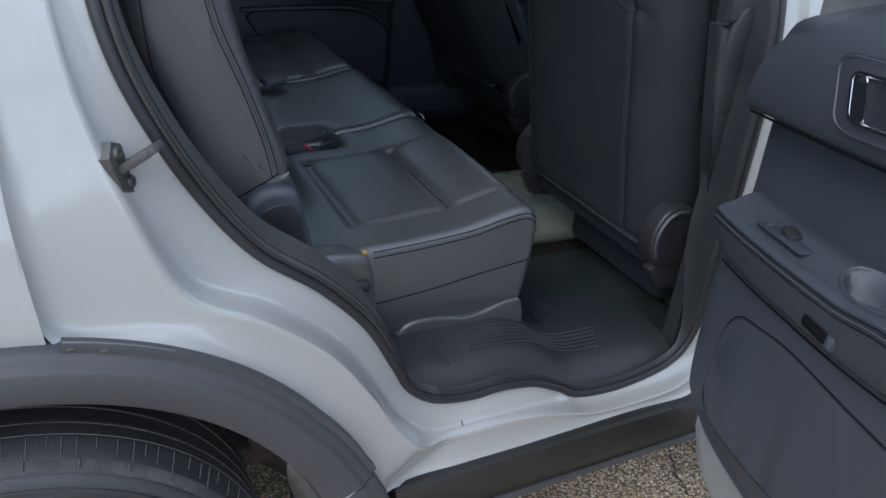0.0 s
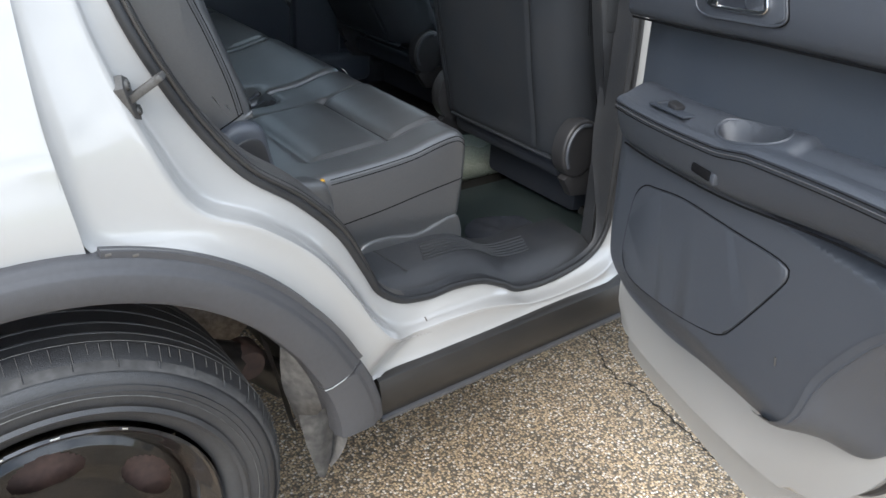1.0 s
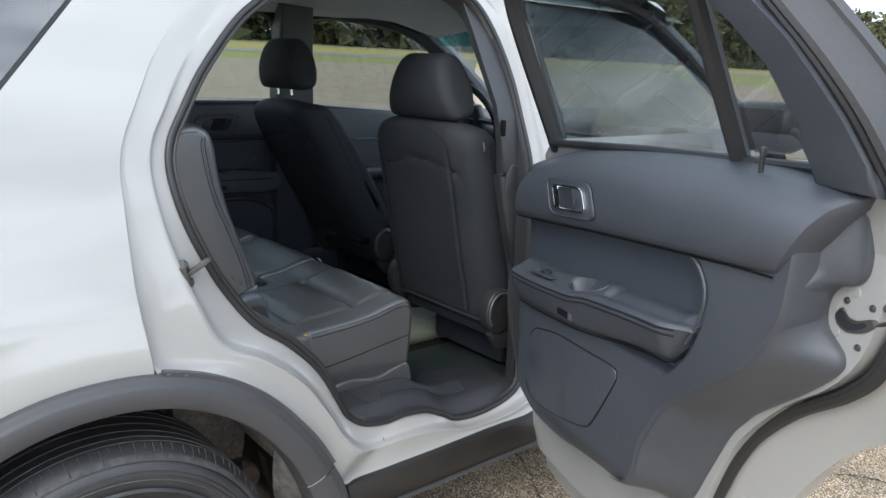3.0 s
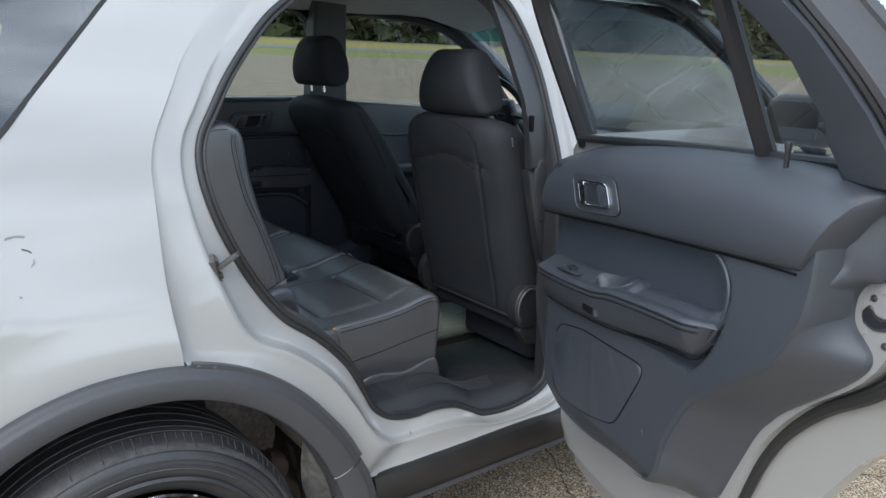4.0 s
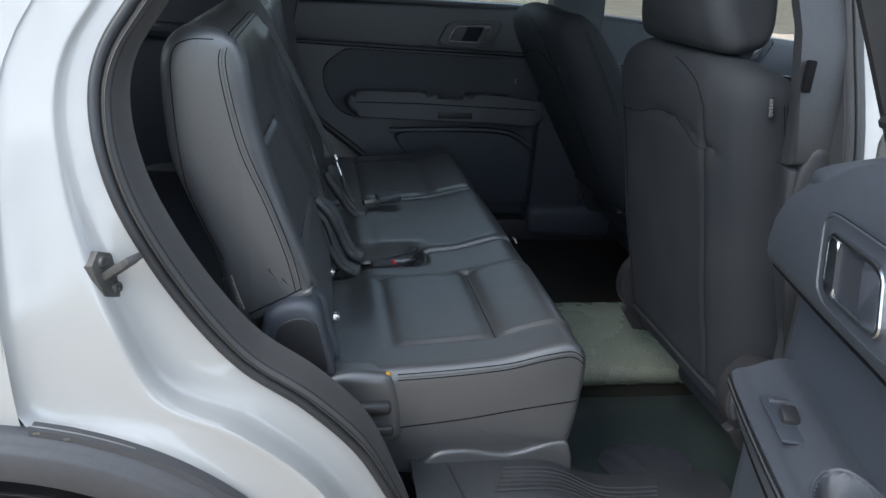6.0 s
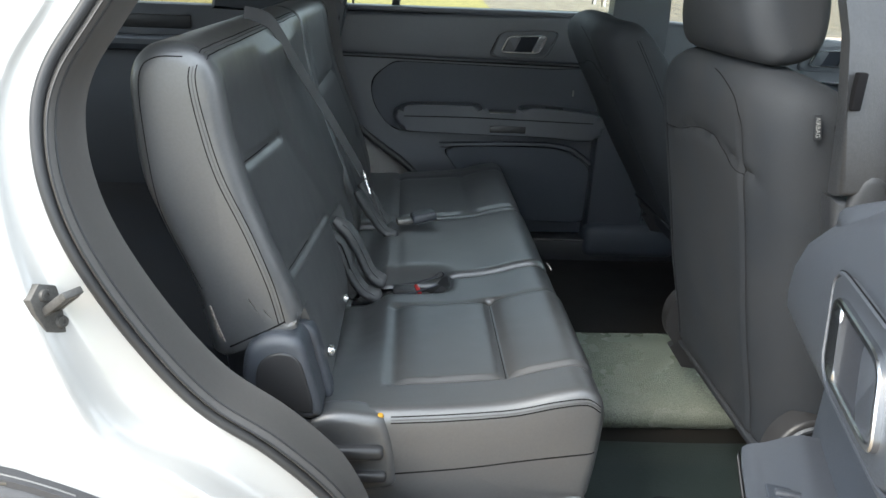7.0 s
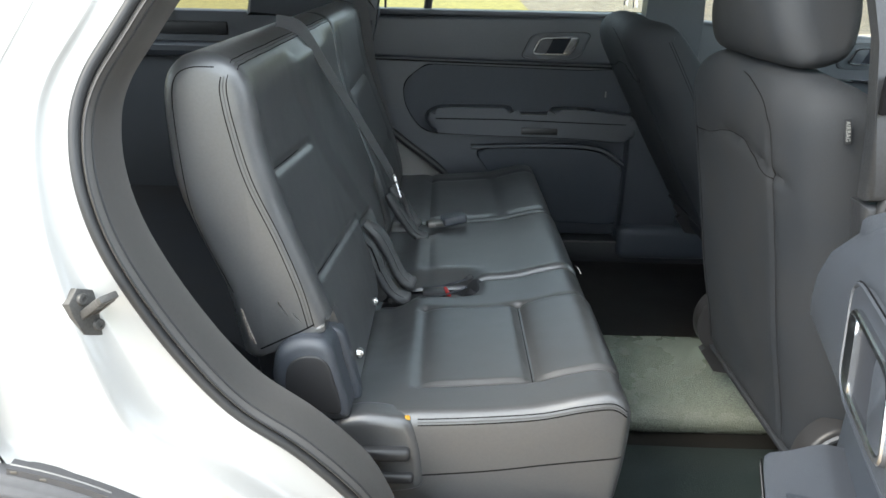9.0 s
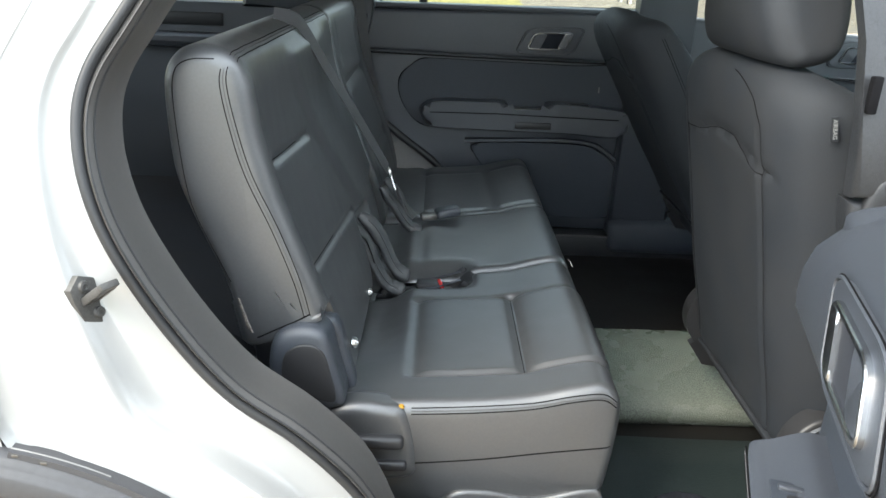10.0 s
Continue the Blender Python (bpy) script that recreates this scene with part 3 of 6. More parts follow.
# bright chips along the rim's lip
for a0, a1 in ((101, 113), (84, 87), (62, 64), (128, 131)):
    lip = [(.2315 * math.cos(radians(a0 + (a1 - a0) * k / 8)), -.0035, .2315 * math.sin(radians(a0 + (a1 - a0) * k / 8))) for k in range(9)]
    part("rim_chip", tube(lip, .0022, 5), CHROME, wheel)

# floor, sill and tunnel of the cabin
# Tunnel takes the lit vinyl colour, the near floor below it the shaded one.
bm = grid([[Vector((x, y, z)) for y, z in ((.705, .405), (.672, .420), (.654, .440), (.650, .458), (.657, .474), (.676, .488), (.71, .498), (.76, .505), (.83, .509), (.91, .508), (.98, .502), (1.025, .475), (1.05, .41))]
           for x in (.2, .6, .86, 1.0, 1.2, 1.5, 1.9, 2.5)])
part("cabin_floor", bm, VINYL_LIT, car, "worn vinyl floor with a raised tunnel, coloured pale as if lit")
part("near_floor", grid([[Vector((x, y, z + .003 * math.sin(x * 9))) for y, z in ((.17, .445), (.35, .443), (.50, .442), (.594, .442), (.602, .436))] for x in [.44 + .1 * k for k in range(21)]]), VINYL_SHADED, car, "worn green-grey vinyl floor, coloured dark as if shaded")
# Dark strip put in for the shadow along the tunnel's foot.
part("floor_gap_shade", rbox(.44, 2.5, .598, .72, .36, .418, .002), CARPET_AND_SHADE, car)
# The vinyl goes on here; its colour is darkened for shade behind the tunnel.
part("far_footwell", rbox(.2, 2.5, 1.048, 1.79, .34, .40, .004), CARPET_AND_SHADE, car, "vinyl footwell floor, coloured dark for shade")
rows = []
for k in range(31):
    x = .565 + .60 * k / 30
    top = .548 - .062 * (1 / (1 + math.exp(-(x - .865) * 40)))
    rows.append([Vector((x, y, z)) for y, z in ((.098, top - .05), (.118, top - .022), (.142, top - .006), (.155, top), (.24, top + .004), (.262, top + .001), (.272, top - .012), (.28, .45))])
sill = part("sill_plate", grid(rows), SILL, car, "black plastic sill plate with raised ribs, dusty")
for k in range(6):
    y = .165 + .0115 * k
    pts = []
    for j in range(25):
        x = .70 + .018 * k * .3 + .30 * j / 24
        pts.append((x, y, .5505 - .062 * (1 / (1 + math.exp(-(x - .865) * 40)))))
    part("rib", tube(pts, .0028, 6, up=(0, 0, 1)), SILL, sill)
part("joint", tube([(.645, .140, .549), (.625, .262, .553)], .0014, 4, up=(0, 0, 1)), BLACK, sill)

# pillars, lining and roof
to_pillar = lambda x, z, y: (x, y + .132 + max(0, z - 1.3) * .5, z)
bp = part("centre_pillar_trim", plate([(1.078, 1.13), (1.35, 1.13), (1.345, 1.25), (1.30, 1.5), (1.24, 1.66), (1.034, 1.62), (1.041, 1.5), (1.057, 1.32), (1.069, 1.22)], .0, .024, .009, 3, to_pillar), SILL, car, "dusty dark grey centre pillar trim")
part("slot", rbox(1.068, 1.080, .1295, .140, 1.236, 1.280, .002), DARKSEAM, bp)
lp = part("pillar_lower_trim", plate([(1.168, .46), (1.34, .46), (1.36, .9), (1.352, 1.126), (1.078, 1.126), (1.092, 1.03), (1.122, .92), (1.160, .80)], .0, .028, .010, 3, lambda x, z, y: (x, y + seal_y(z) + .046, z)), SILL, car, "dark plastic lower pillar trim")
part("belt_cover", pad([(1.112, .98), (1.096, 1.06), (1.098, 1.13), (1.115, 1.158), (1.145, 1.14), (1.165, 1.05), (1.16, .98)], .130, .150, .009, 40, 3), SILL, lp)
bm = plate([(.62, 1.62), (.45, 1.585), (.35, 1.52), (.26, 1.42), (.20, 1.33), (.165, 1.25), (.02, 1.25), (-.02, 1.45), (.0, 1.7), (.62, 1.7)], .0, .05, .01, 2, lambda x, z, y: (x, y + seal_y(z) + .04, z))
part("rear_pillar_trim", bm, TRIM, car, "dark grey plastic rear pillar trim")
rows = []
for k in range(17):
    y = .36 + 1.24 * k / 16
    b = .05 * (1 - ((y - MID) / .62) ** 2)
    rows.append([Vector((x, y, z + b)) for x, z in ((-1.15, 1.56), (-.6, 1.62), (.2, 1.655), (1.0, 1.665), (1.7, 1.63), (2.02, 1.56))])
part("headliner", grid(rows), LINING, car, "near-white fabric headliner")
rows = []
for k in range(21):
    y = .24 + 1.48 * k / 20
    b = .06 * (1 - ((y - MID) / .74) ** 2)
    rows.append([Vector((x, y, z + b)) for x, z in ((-1.3, 1.60), (-.6, 1.69), (.2, 1.725), (1.0, 1.73), (1.7, 1.69), (2.05, 1.60))])
part("roof", grid(rows), PAINT, car)
for name, ys, dn in (("side_lining", (.30, .37), 0), ("side_lining", (1.66, 1.59), 0)):
    part(name, grid([[Vector((x, y, z)) for x in (-1.1, .1, 1.0, 1.7, 2.05)] for y, z in ((ys[0], 1.62), ((ys[0] + ys[1]) / 2, 1.655), (ys[1], 1.68))]), LINING, car)

# cargo space behind the bench
part("cargo_floor", rbox(-1.15, .22, .43, 1.76, .60, .66, .01), CARPET_AND_SHADE, car)
house = [[Vector((WHEEL[0] + .462 * math.cos(radians(a)), y, WHEEL[1] + .462 * math.sin(radians(a)))) for a in range(20, 165, 6)] for y in (.20, .30, .43, .447)]
house.append([Vector((WHEEL[0] + (p.x - WHEEL[0]) * .2, .447, WHEEL[1] + (p.z - WHEEL[1]) * .5)) for p in house[-1]])
part("wheel_house_cover", grid(house), CARPET_AND_SHADE, car, "dark carpeted wheel house")
part("cargo_side_trim", rbox(-1.15, .10, .20, .24, .84, 1.24, .01), TRIM, car)
far_cargo = part("cargo_side_trim", rbox(-1.15, .18, 1.70, 1.76, .45, 1.235, .015), TRIM, car, "dark grey plastic cargo side trim")
part("cargo_shelf", rbox(-.75, .05, 1.60, 1.72, 1.10, 1.14, .02), TRIM, far_cargo)
part("cargo_bin", rbox(-.42, -.12, 1.692, 1.702, 1.16, 1.20, .004), BLACK, far_cargo)
part("tailgate_trim", rbox(-1.2, -1.15, .2, 1.76, .5, 1.12, .01), TRIM, car)
part("tailgate_glass", grid([[Vector((-1.19 + .25 * (z - 1.12), y, z)) for y in (.3, .98, 1.66)] for z in (1.12, 1.4, 1.62)]), DARKGLASS, car)
part("floor_pan", rbox(.42, 3.6, .12, 1.84, .30, .425, .02), ROCKER, car)
part("seat_riser", rbox(.42, .60, .275, 1.70, .42, .58, .02), CARPET_AND_SHADE, car)

# far side: rear door with its trim, window and pillar
FY = 1.733
far_door = part("far_rear_door", plate([(.16, .55), (.5, .46), (1.27, .46), (1.27, 1.247), (.10, 1.235), (.12, .9)], 1.80, 1.92, .0), PAINT, car, "white door with dark grey trim")
fa = [(.30, 1.235), (.25, 1.06), (.33, .925), (.432, .834), (.557, .739), (.617, .66), (.68, .525), (.72, .50), (1.20, .50), (1.222, .54), (1.215, .9), (1.20, 1.22), (1.18, 1.247)]
part("trim_panel", plate(fa, FY + .012, FY + .07, .012, 3), TRIM, far_door, "dark grey door trim")
part("upper_bolster", plate([(.33, 1.228), (.29, 1.10), (1.198, 1.085), (1.196, 1.235), (1.17, 1.243)], FY - .006, FY + .02, .014, 3), TRIM, far_door)
part("window_ledge", rbox(.28, 1.21, FY - .004, FY + .07, 1.232, 1.250, .008), TRIM, far_door)
def smooth(pts, n=70, closed=True):
    return [(p.x, p.z) for p in resample(catmull([(x, 0, z) for x, z in pts], 6, closed), n, closed)]


INS = [(1.195, .843), (1.195, .95), (1.19, 1.066), (1.0, 1.070), (.75, 1.075), (.53, 1.079), (.500, 1.074), (.470, 1.052), (.444, 1.030), (.433, 1.000), (.440, .950), (.462, .908), (.490, .875), (.525, .858), (.60, .853), (.82, .848), (1.0, .846)]
INS = smooth(INS, 120)
part("insert", plate(INS, FY + .004, FY + .02, .005, 2), TRIM2, far_door, "recessed door insert")
part("insert_edge", tube([(x, FY + .006, z) for x, z in INS], .0020, 6, True), DARKSEAM, far_door)
# Dark tube along the bolster's foot draws the shadow line there.
part("bolster_gap_shade", tube([(.31, FY - .002, 1.094), (.75, FY - .002, 1.086), (1.198, FY - .002, 1.080)], .0024, 6), DARKSEAM, far_door)
ARM = [(.505, .915), (.520, .935), (.560, .950), (.66, .953), (.780, .952), (.796, .934), (.86, .932), (.912, .935), (.930, .951), (1.03, .950), (1.165, .936), (1.185, .925), (1.185, .858), (1.0, .860), (.70, .864), (.56, .868), (.525, .880)]
farm = part("armrest", plate(smooth(ARM, 110), FY - .058, FY + .02, .016, 4), TRIM, far_door, "padded dark armrest with a pull notch")
part("armrest_line", tube([(.54, FY - .058, .915), (.75, FY - .060, .917), (1.16, FY - .060, .908)], .0016, 5), DARKSEAM, farm)
part("pull_lip", rbox(.800, .908, FY - .052, FY - .030, .926, .934, .003, 2), STEEL, farm)
part("switch", rbox(1.0, 1.06, FY - .045, FY - .018, .944, .953, .003), BLACK, farm)
part("pull_pocket", rbox(.82, .94, FY - .0615, FY - .050, .868, .892, .005), BLACK, farm)
part("scuff", rbox(1.095, 1.100, FY + .0015, FY + .005, .985, 1.005, .001, 1), SCUFF_PALE, far_door)
MAP = smooth([(.682, .795), (.70, .762), (.752, .688), (.80, .60), (.84, .565), (1.0, .553), (1.15, .550), (1.188, .565), (1.192, .60), (1.190, .70), (1.165, .752), (1.12, .785), (1.07, .806), (.95, .812), (.75, .808)], 100)
part("map_pocket", plate(MAP, FY - .006, FY + .02, .008, 3), TRIM2, far_door, "door pocket panel")
part("pocket_line", tube([(x, FY - .002, z) for x, z in MAP], .0019, 6, True), DARKSEAM, far_door)
part("pocket_rim", tube(catmull([(.66, FY - .010, .815), (.95, FY - .014, .826), (1.08, FY - .014, .818), (1.14, FY - .013, .790), (1.20, FY - .010, .745)], 6), .008, 6), TRIM, far_door)
part("edge_seal", tube(catmull([(.25, FY + .012, 1.06), (.33, FY + .010, .918), (.432, FY + .008, .826), (.557, FY + .008, .731), (.612, FY + .008, .655), (.672, FY + .008, .52)], 6), .012, 8), SEAL, far_door, "black rubber edge seal")
part("front_seal", tube([(1.212, FY + .006, 1.24), (1.226, FY + .004, .9), (1.230, FY + .004, .58), (1.21, FY + .004, .50)], .010, 8), SEAL, far_door)


def rounded(outline, f=.22, n=5):
    """A polygon with its corners rounded off."""
    out, m = [], len(outline)
    for i in range(m):
        a, b, c = Vector(outline[i - 1]), Vector(outline[i]), Vector(outline[(i + 1) % m])
        p, q = b.lerp(a, f), b.lerp(c, f)
        for k in range(n + 1):
            t = k / n
            out.append(tuple(p * (1 - t) ** 2 + b * 2 * t * (1 - t) + q * t * t))
    return out


def handle(parent, to3, corners):
    """A chrome pull in a dark bezel with rounded corners; corners run front-top, rear-top, rear-bottom, front-bottom."""
    back = Vector(to3(0, 0, 1)) - Vector(to3(0, 0, 0))
    c = sum((Vector(p) for p in corners), Vector((0, 0))) / 4
    outline = rounded(corners)
    scale = lambda fx, fz: [tuple((c.x + (p[0] - c.x) * fx, c.y + (p[1] - c.y) * fz)) for p in corners]
    ring, well = rounded(scale(.68, .66), .2), rounded(scale(.65, .62), .2)
    h = part("door_handle", plate(outline, -.003, .012, .003, 3, to3), TRIM, parent, "chrome pull handle in a dark bezel")
    part("bezel_ridge", tube([Vector(to3(x, z, -.002)) for x, z in rounded(scale(1.02, 1.03))], .0018, 6, True, up=back), TRIM, h)
    part("bezel_gap", tube([Vector(to3(x, z, -.001)) for x, z in rounded(scale(1.05, 1.07))], .0009, 5, True, up=back), DARKSEAM, h)
    part("cup", plate(well, -.0042, .0, 0, 1, to3), CARPET_AND_SHADE, h)
    part("chrome_surround", sweep([Vector(to3(x, z, -.0055)) for x, z in ring], [(-.0028, .003), (-.0028, -.001), (-.0016, -.0022), (.0016, -.0022), (.0028, -.001), (.0028, .003)], True, up=back), CHROME, h, "chrome surround")

    def slab(u0, u1, f):
        return [tuple(c + (Vector(a).lerp(Vector(b), u) - c) * f) for a, b, u in ((corners[0], corners[1], u0), (corners[0], corners[1], u1), (corners[3], corners[2], u1), (corners[3], corners[2], u0))]

    part("pull", plate(rounded(slab(0.0, .20, .63), .2), -.0085, -.003, .002, 3, to3), CHROME, h, "chrome pull lever")
    part("lock_button", plate(rounded(slab(.68, 1.0, .61), .2), -.0065, -.003, .0015, 2, to3), TRIM, h)


bz = [(1.030, 1.190), (.846, 1.182), (.812, 1.108), (.992, 1.108)]
handle(far_door, lambda x, z, y: (x, FY - .006 + y, z), bz)
part("lock_knob", lathe([(.0005, .0), (.005, .001), (.006, .006), (.004, .016), (.0035, .05), (.008, .052)], 10, Matrix.Translation((.372, FY + .035, 1.30)) @ Matrix.Rotation(radians(-90), 4, "X")), BLACK, far_door, "black door lock knob")
part("window_pane", grid([[Vector((x, 1.80 - .3 * (z - 1.245), z)) for x in (.12, .6, 1.24)] for z in (1.235, 1.45, 1.64)]), FARGLASS, far_door, "tinted window pane")
part("window_divider", tube([(.505, 1.785, 1.24), (.56, 1.70, 1.62)], .013, 8), BLACK, far_door)
part("window_frame", tube(catmull([(.15, 1.79, 1.235), (.19, 1.77, 1.34), (.36, 1.72, 1.53), (.55, 1.69, 1.63), (1.1, 1.69, 1.64), (1.22, 1.72, 1.5), (1.24, 1.79, 1.24)], 5), .028, 8), BLACK, far_door, "black window frame")
far_pillar = plate([(1.17, .46), (1.38, .46), (1.37, 1.25), (1.33, 1.66), (1.17, 1.66), (1.19, 1.25)], 0, .07, .015, 3, lambda x, z, y: (x, 1.70 - max(0, z - 1.2) * .22 + y, z))
part("far_centre_pillar", far_pillar, TRIM, car, "dark grey plastic centre pillar trim")
part("far_pillar_base", rbox(1.17, 1.5, 1.66, 1.76, .44, .56, .03, 3), TRIM2, car)
part("far_rear_pillar", plate([(-.06, 1.22), (.34, 1.22), (.30, 1.0), (.36, 1.25), (.30, 1.30), (.40, 1.47), (.62, 1.62), (.6, 1.70), (-.1, 1.70), (.02, 1.5)], 0, .06, .012, 2, lambda x, z, y: (x, 1.70 - max(0, z - 1.2) * .22 + y, z)), TRIM, car)
part("belt_webbing", sweep([(.27, 1.62, 1.56), (.30, 1.66, 1.30), (.33, 1.68, 1.05), (.40, 1.68, .80)], [(-.022, -.001), (.022, -.001), (.022, .001), (-.022, .001)], up=(0, 1, 0)), BELT, car)
part("far_quarter_window", grid([[Vector((x, 1.80 - .3 * (z - 1.245), z)) for x in (-1.0, -.5, .0)] for z in (1.23, 1.45, 1.62)]), DARKGLASS, car)
part("far_sill", rbox(.4, 2.4, 1.68, 1.92, .40, .50, .02), SILL, car)
part("sill_edge", tube([(.80, 1.682, .497), (1.0, 1.678, .500), (1.1, 1.681, .498), (1.3, 1.68, .499)], .004, 6, up=(0, 0, 1)), SEALTRIM, car)

# far front door
ffd = part("far_front_door", plate([(1.28, .46), (2.32, .46), (2.36, 1.15), (1.30, 1.22)], 1.80, 1.92), PAINT, car, "white front door with dark grey trim")
part("trim_panel", plate([(1.37, .48), (2.28, .48), (2.30, 1.17), (1.37, 1.235)], 1.735, 1.81, .02, 3), TRIM, ffd)
part("armrest", rbox(1.40, 2.0, 1.66, 1.75, .87, .93, .02, 3), TRIM, ffd)
part("accent", tube([(1.42, 1.728, 1.075), (2.2, 1.728, 1.05)], .006, 6), CHROME, ffd, "thin bright trim line")
handle(ffd, lambda x, z, y: (x, 1.735 + y, z), [(x + 1.02, z - .01) for x, z in bz])
part("window_pane", grid([[Vector((x, 1.80 - .3 * (z - 1.2), z)) for x in (1.3, 1.8, 2.4)] for z in (1.2, 1.45, 1.62)]), FARFRONT, ffd, "tinted window pane")
part("window_frame", tube(catmull([(1.31, 1.79, 1.22), (1.29, 1.75, 1.45), (1.34, 1.69, 1.62), (1.75, 1.68, 1.615), (2.05, 1.69, 1.52), (2.45, 1.78, 1.19)], 5), .028, 8), BLACK, ffd)
part("speaker_cover", rbox(1.45, 1.75, 1.725, 1.74, .52, .78, .02, 3), TRIM2, ffd)

# windscreen, dashboard and steering wheel
rows = [[Vector((2.06 + .72 * f - .12 * ((y - MID) / .7) ** 2, y, 1.60 - .50 * f)) for y in (.34, .6, .98, 1.36, 1.62)] for f in (0.15, .5, 1)]
part("windscreen", grid(rows), SHIELD, car, "clear windscreen with a green shade band")
rows = [[Vector((2.06 + .72 * f - .12 * ((y - MID) / .7) ** 2, y, 1.60 - .50 * f)) for y in (.34, .6, .98, 1.36, 1.62)] for f in (0, .15)]
part("shade_band", grid(rows), SHADEBAND, car, "green tinted shade band")
for s in (1, -1):
    part("front_pillar", tube(catmull([(1.9, MID + s * .66, 1.64), (2.2, MID + s * .70, 1.47), (2.55, MID + s * .76, 1.24), (2.78, MID + s * .80, 1.08)], 4), .035, 8), TRIM, car)
part("header_trim", tube([(2.04, .34, 1.60), (2.07, .98, 1.64), (2.04, 1.62, 1.60)], .03, 8, up=(1, 0, 0)), LINING, car)
dash = part("dashboard", pad([(2.20, .70), (2.18, .85), (2.22, .98), (2.28, 1.06), (2.42, 1.10), (2.75, 1.08), (2.78, .7)], .25, 1.71, .05, 48, 12), TRIM, car, "dark grey dashboard")
part("binnacle", pad([(2.19, 1.0), (2.18, 1.10), (2.25, 1.17), (2.38, 1.18), (2.46, 1.10), (2.4, 1.0)], 1.14, 1.55, .05, 36, 8), TRIM, dash)
stack = part("centre_stack", pad([(2.10, .70), (2.08, .95), (2.09, 1.08), (2.13, 1.125), (2.22, 1.13), (2.28, .9), (2.26, .7)], .80, 1.14, .03, 40, 8), SILVERP, dash, "silver plastic centre stack")
for y in (.86, 1.06):
    part("vent_ring", tube([(2.082, y + .045 * math.cos(a), 1.075 + .032 * math.sin(a)) for a in [2 * math.pi * k / 24 for k in range(24)]], .006, 6, True, up=(1, 0, 0)), CHROME, stack)
    part("vent", lathe([(.0005, .0), (.04, .0), (.04, .012)], 20, Matrix.Translation((2.080, y, 1.075)) @ Matrix.Rotation(radians(90), 4, "Z") @ Matrix.Scale(.72, 4, (0, 0, 1))), BLACK, stack)
part("stack_screen", rbox(2.072, 2.09, .89, 1.05, .92, 1.02, .006, 2), BLACK, stack)
sw_m = Matrix.Translation((2.03, 1.35, 1.18)) @ Matrix.Rotation(radians(-24), 4, "Y")
bm = tube([sw_m @ Vector((0, .185 * math.cos(a), .185 * math.sin(a))) for a in [2 * math.pi * k / 40 for k in range(40)]], .016, 10, True, up=sw_m.to_3x3() @ Vector((1, 0, 0)))
sw = part("steering_wheel", bm, BLACK, car, "black leather steering wheel with grey spokes")
part("hub", rbox(.0, .05, -.075, .075, -.06, .07, .02, 3, sw_m), TRIM, sw)
for a in (0, 180, 235, 305):
    q = radians(a)
    part("spoke", tube([sw_m @ Vector((.02, .06 * math.cos(q), .06 * math.sin(q))), sw_m @ Vector((.005, .18 * math.cos(q), .18 * math.sin(q)))], .018, 8, up=(1, 0, 0)), STEEL if a in (0, 180) else BLACK, sw)
part("badge", rbox(-.006, .004, -.030, .030, -.012, .012, .004, 2, sw_m), CHROME, sw)
part("steering_column", tube([(2.06, 1.35, 1.165), (2.30, 1.35, 1.05)], .05, 10, up=(0, 1, 0)), BLACK, car)
part("mirror", rbox(1.92, 1.95, .86, 1.10, 1.50, 1.56, .012, 3), BLACK, car, "black rear-view mirror")
part("centre_console", rbox(1.46, 2.0, .85, 1.11, .52, .72, .03, 3), BLACK, car, "black centre console")

# near front door, bonnet and mirror seen through the open door's glass
nfd = part("front_door", grid([[Vector((x, outer_y(z) + max(0, x - 2.2) * .05, z)) for x in (1.275, 1.28, 1.6, 2.0, 2.38)] for z in (.42, .5, .6, .75, .95, 1.08, 1.17, 1.226)]), PAINT, car, "white closed front door")
part("door_edge", grid([[Vector((1.275 - .0, y, z)) for y in (outer_y(z), outer_y(z) + .06)] for z in (.42, .6, .95, 1.205)]), PAINT, nfd)
part("window_pane", grid([[Vector((x, outer_y(z) + .02, z)) for x in (1.29, 1.7, 2.35 - .95 * max(0, z - 1.22))] for z in (1.222, 1.4, 1.66)]), FRONTGLASS, nfd, "tinted window pane")
part("window_frame", tube(catmull([(1.285, outer_y(1.2) + .01, 1.2), (1.26, outer_y(1.45) + .01, 1.45), (1.245, outer_y(1.64) + .01, 1.655), (1.6, outer_y(1.66) + .01, 1.665), (1.95, outer_y(1.57) + .01, 1.58), (2.42, outer_y(1.2) + .02, 1.2)], 5), .018, 8), BLACK, nfd, "black window frame")
part("inner_trim", rbox(1.34, 2.30, .20, .27, .46, 1.20, .02, 3), TRIM, nfd)
mir = part("side_mirror", pad([(2.06, 1.19), (2.04, 1.26), (2.07, 1.335), (2.15, 1.34), (2.23, 1.29), (2.24, 1.21), (2.16, 1.175)], -.20, .035, .05, 36, 8), BLACK, nfd, "black side mirror")
part("mirror_glass", rbox(2.035, 2.045, -.17, .0, 1.205, 1.325, .004), BLACK, mir)
part("fender", grid([[Vector((x, outer_y(z) + .10 * max(0, x - 2.9) ** 2, z)) for x in (2.39, 2.6, 2.9, 3.2, 3.5, 3.7)] for z in (.55, .75, .95, 1.05, 1.10)]), PAINT, car, "white front wing")
part("bonnet", grid([[Vector((x, y, 1.14 - .10 * max(0, x - 2.5) + .05 * (1 - ((y - MID) / .9) ** 2))) for x in (2.42, 2.8, 3.2, 3.7)] for y in (.10, .3, .6, .98, 1.4, 1.7, 1.86)]), PAINT, car, "white bonnet")
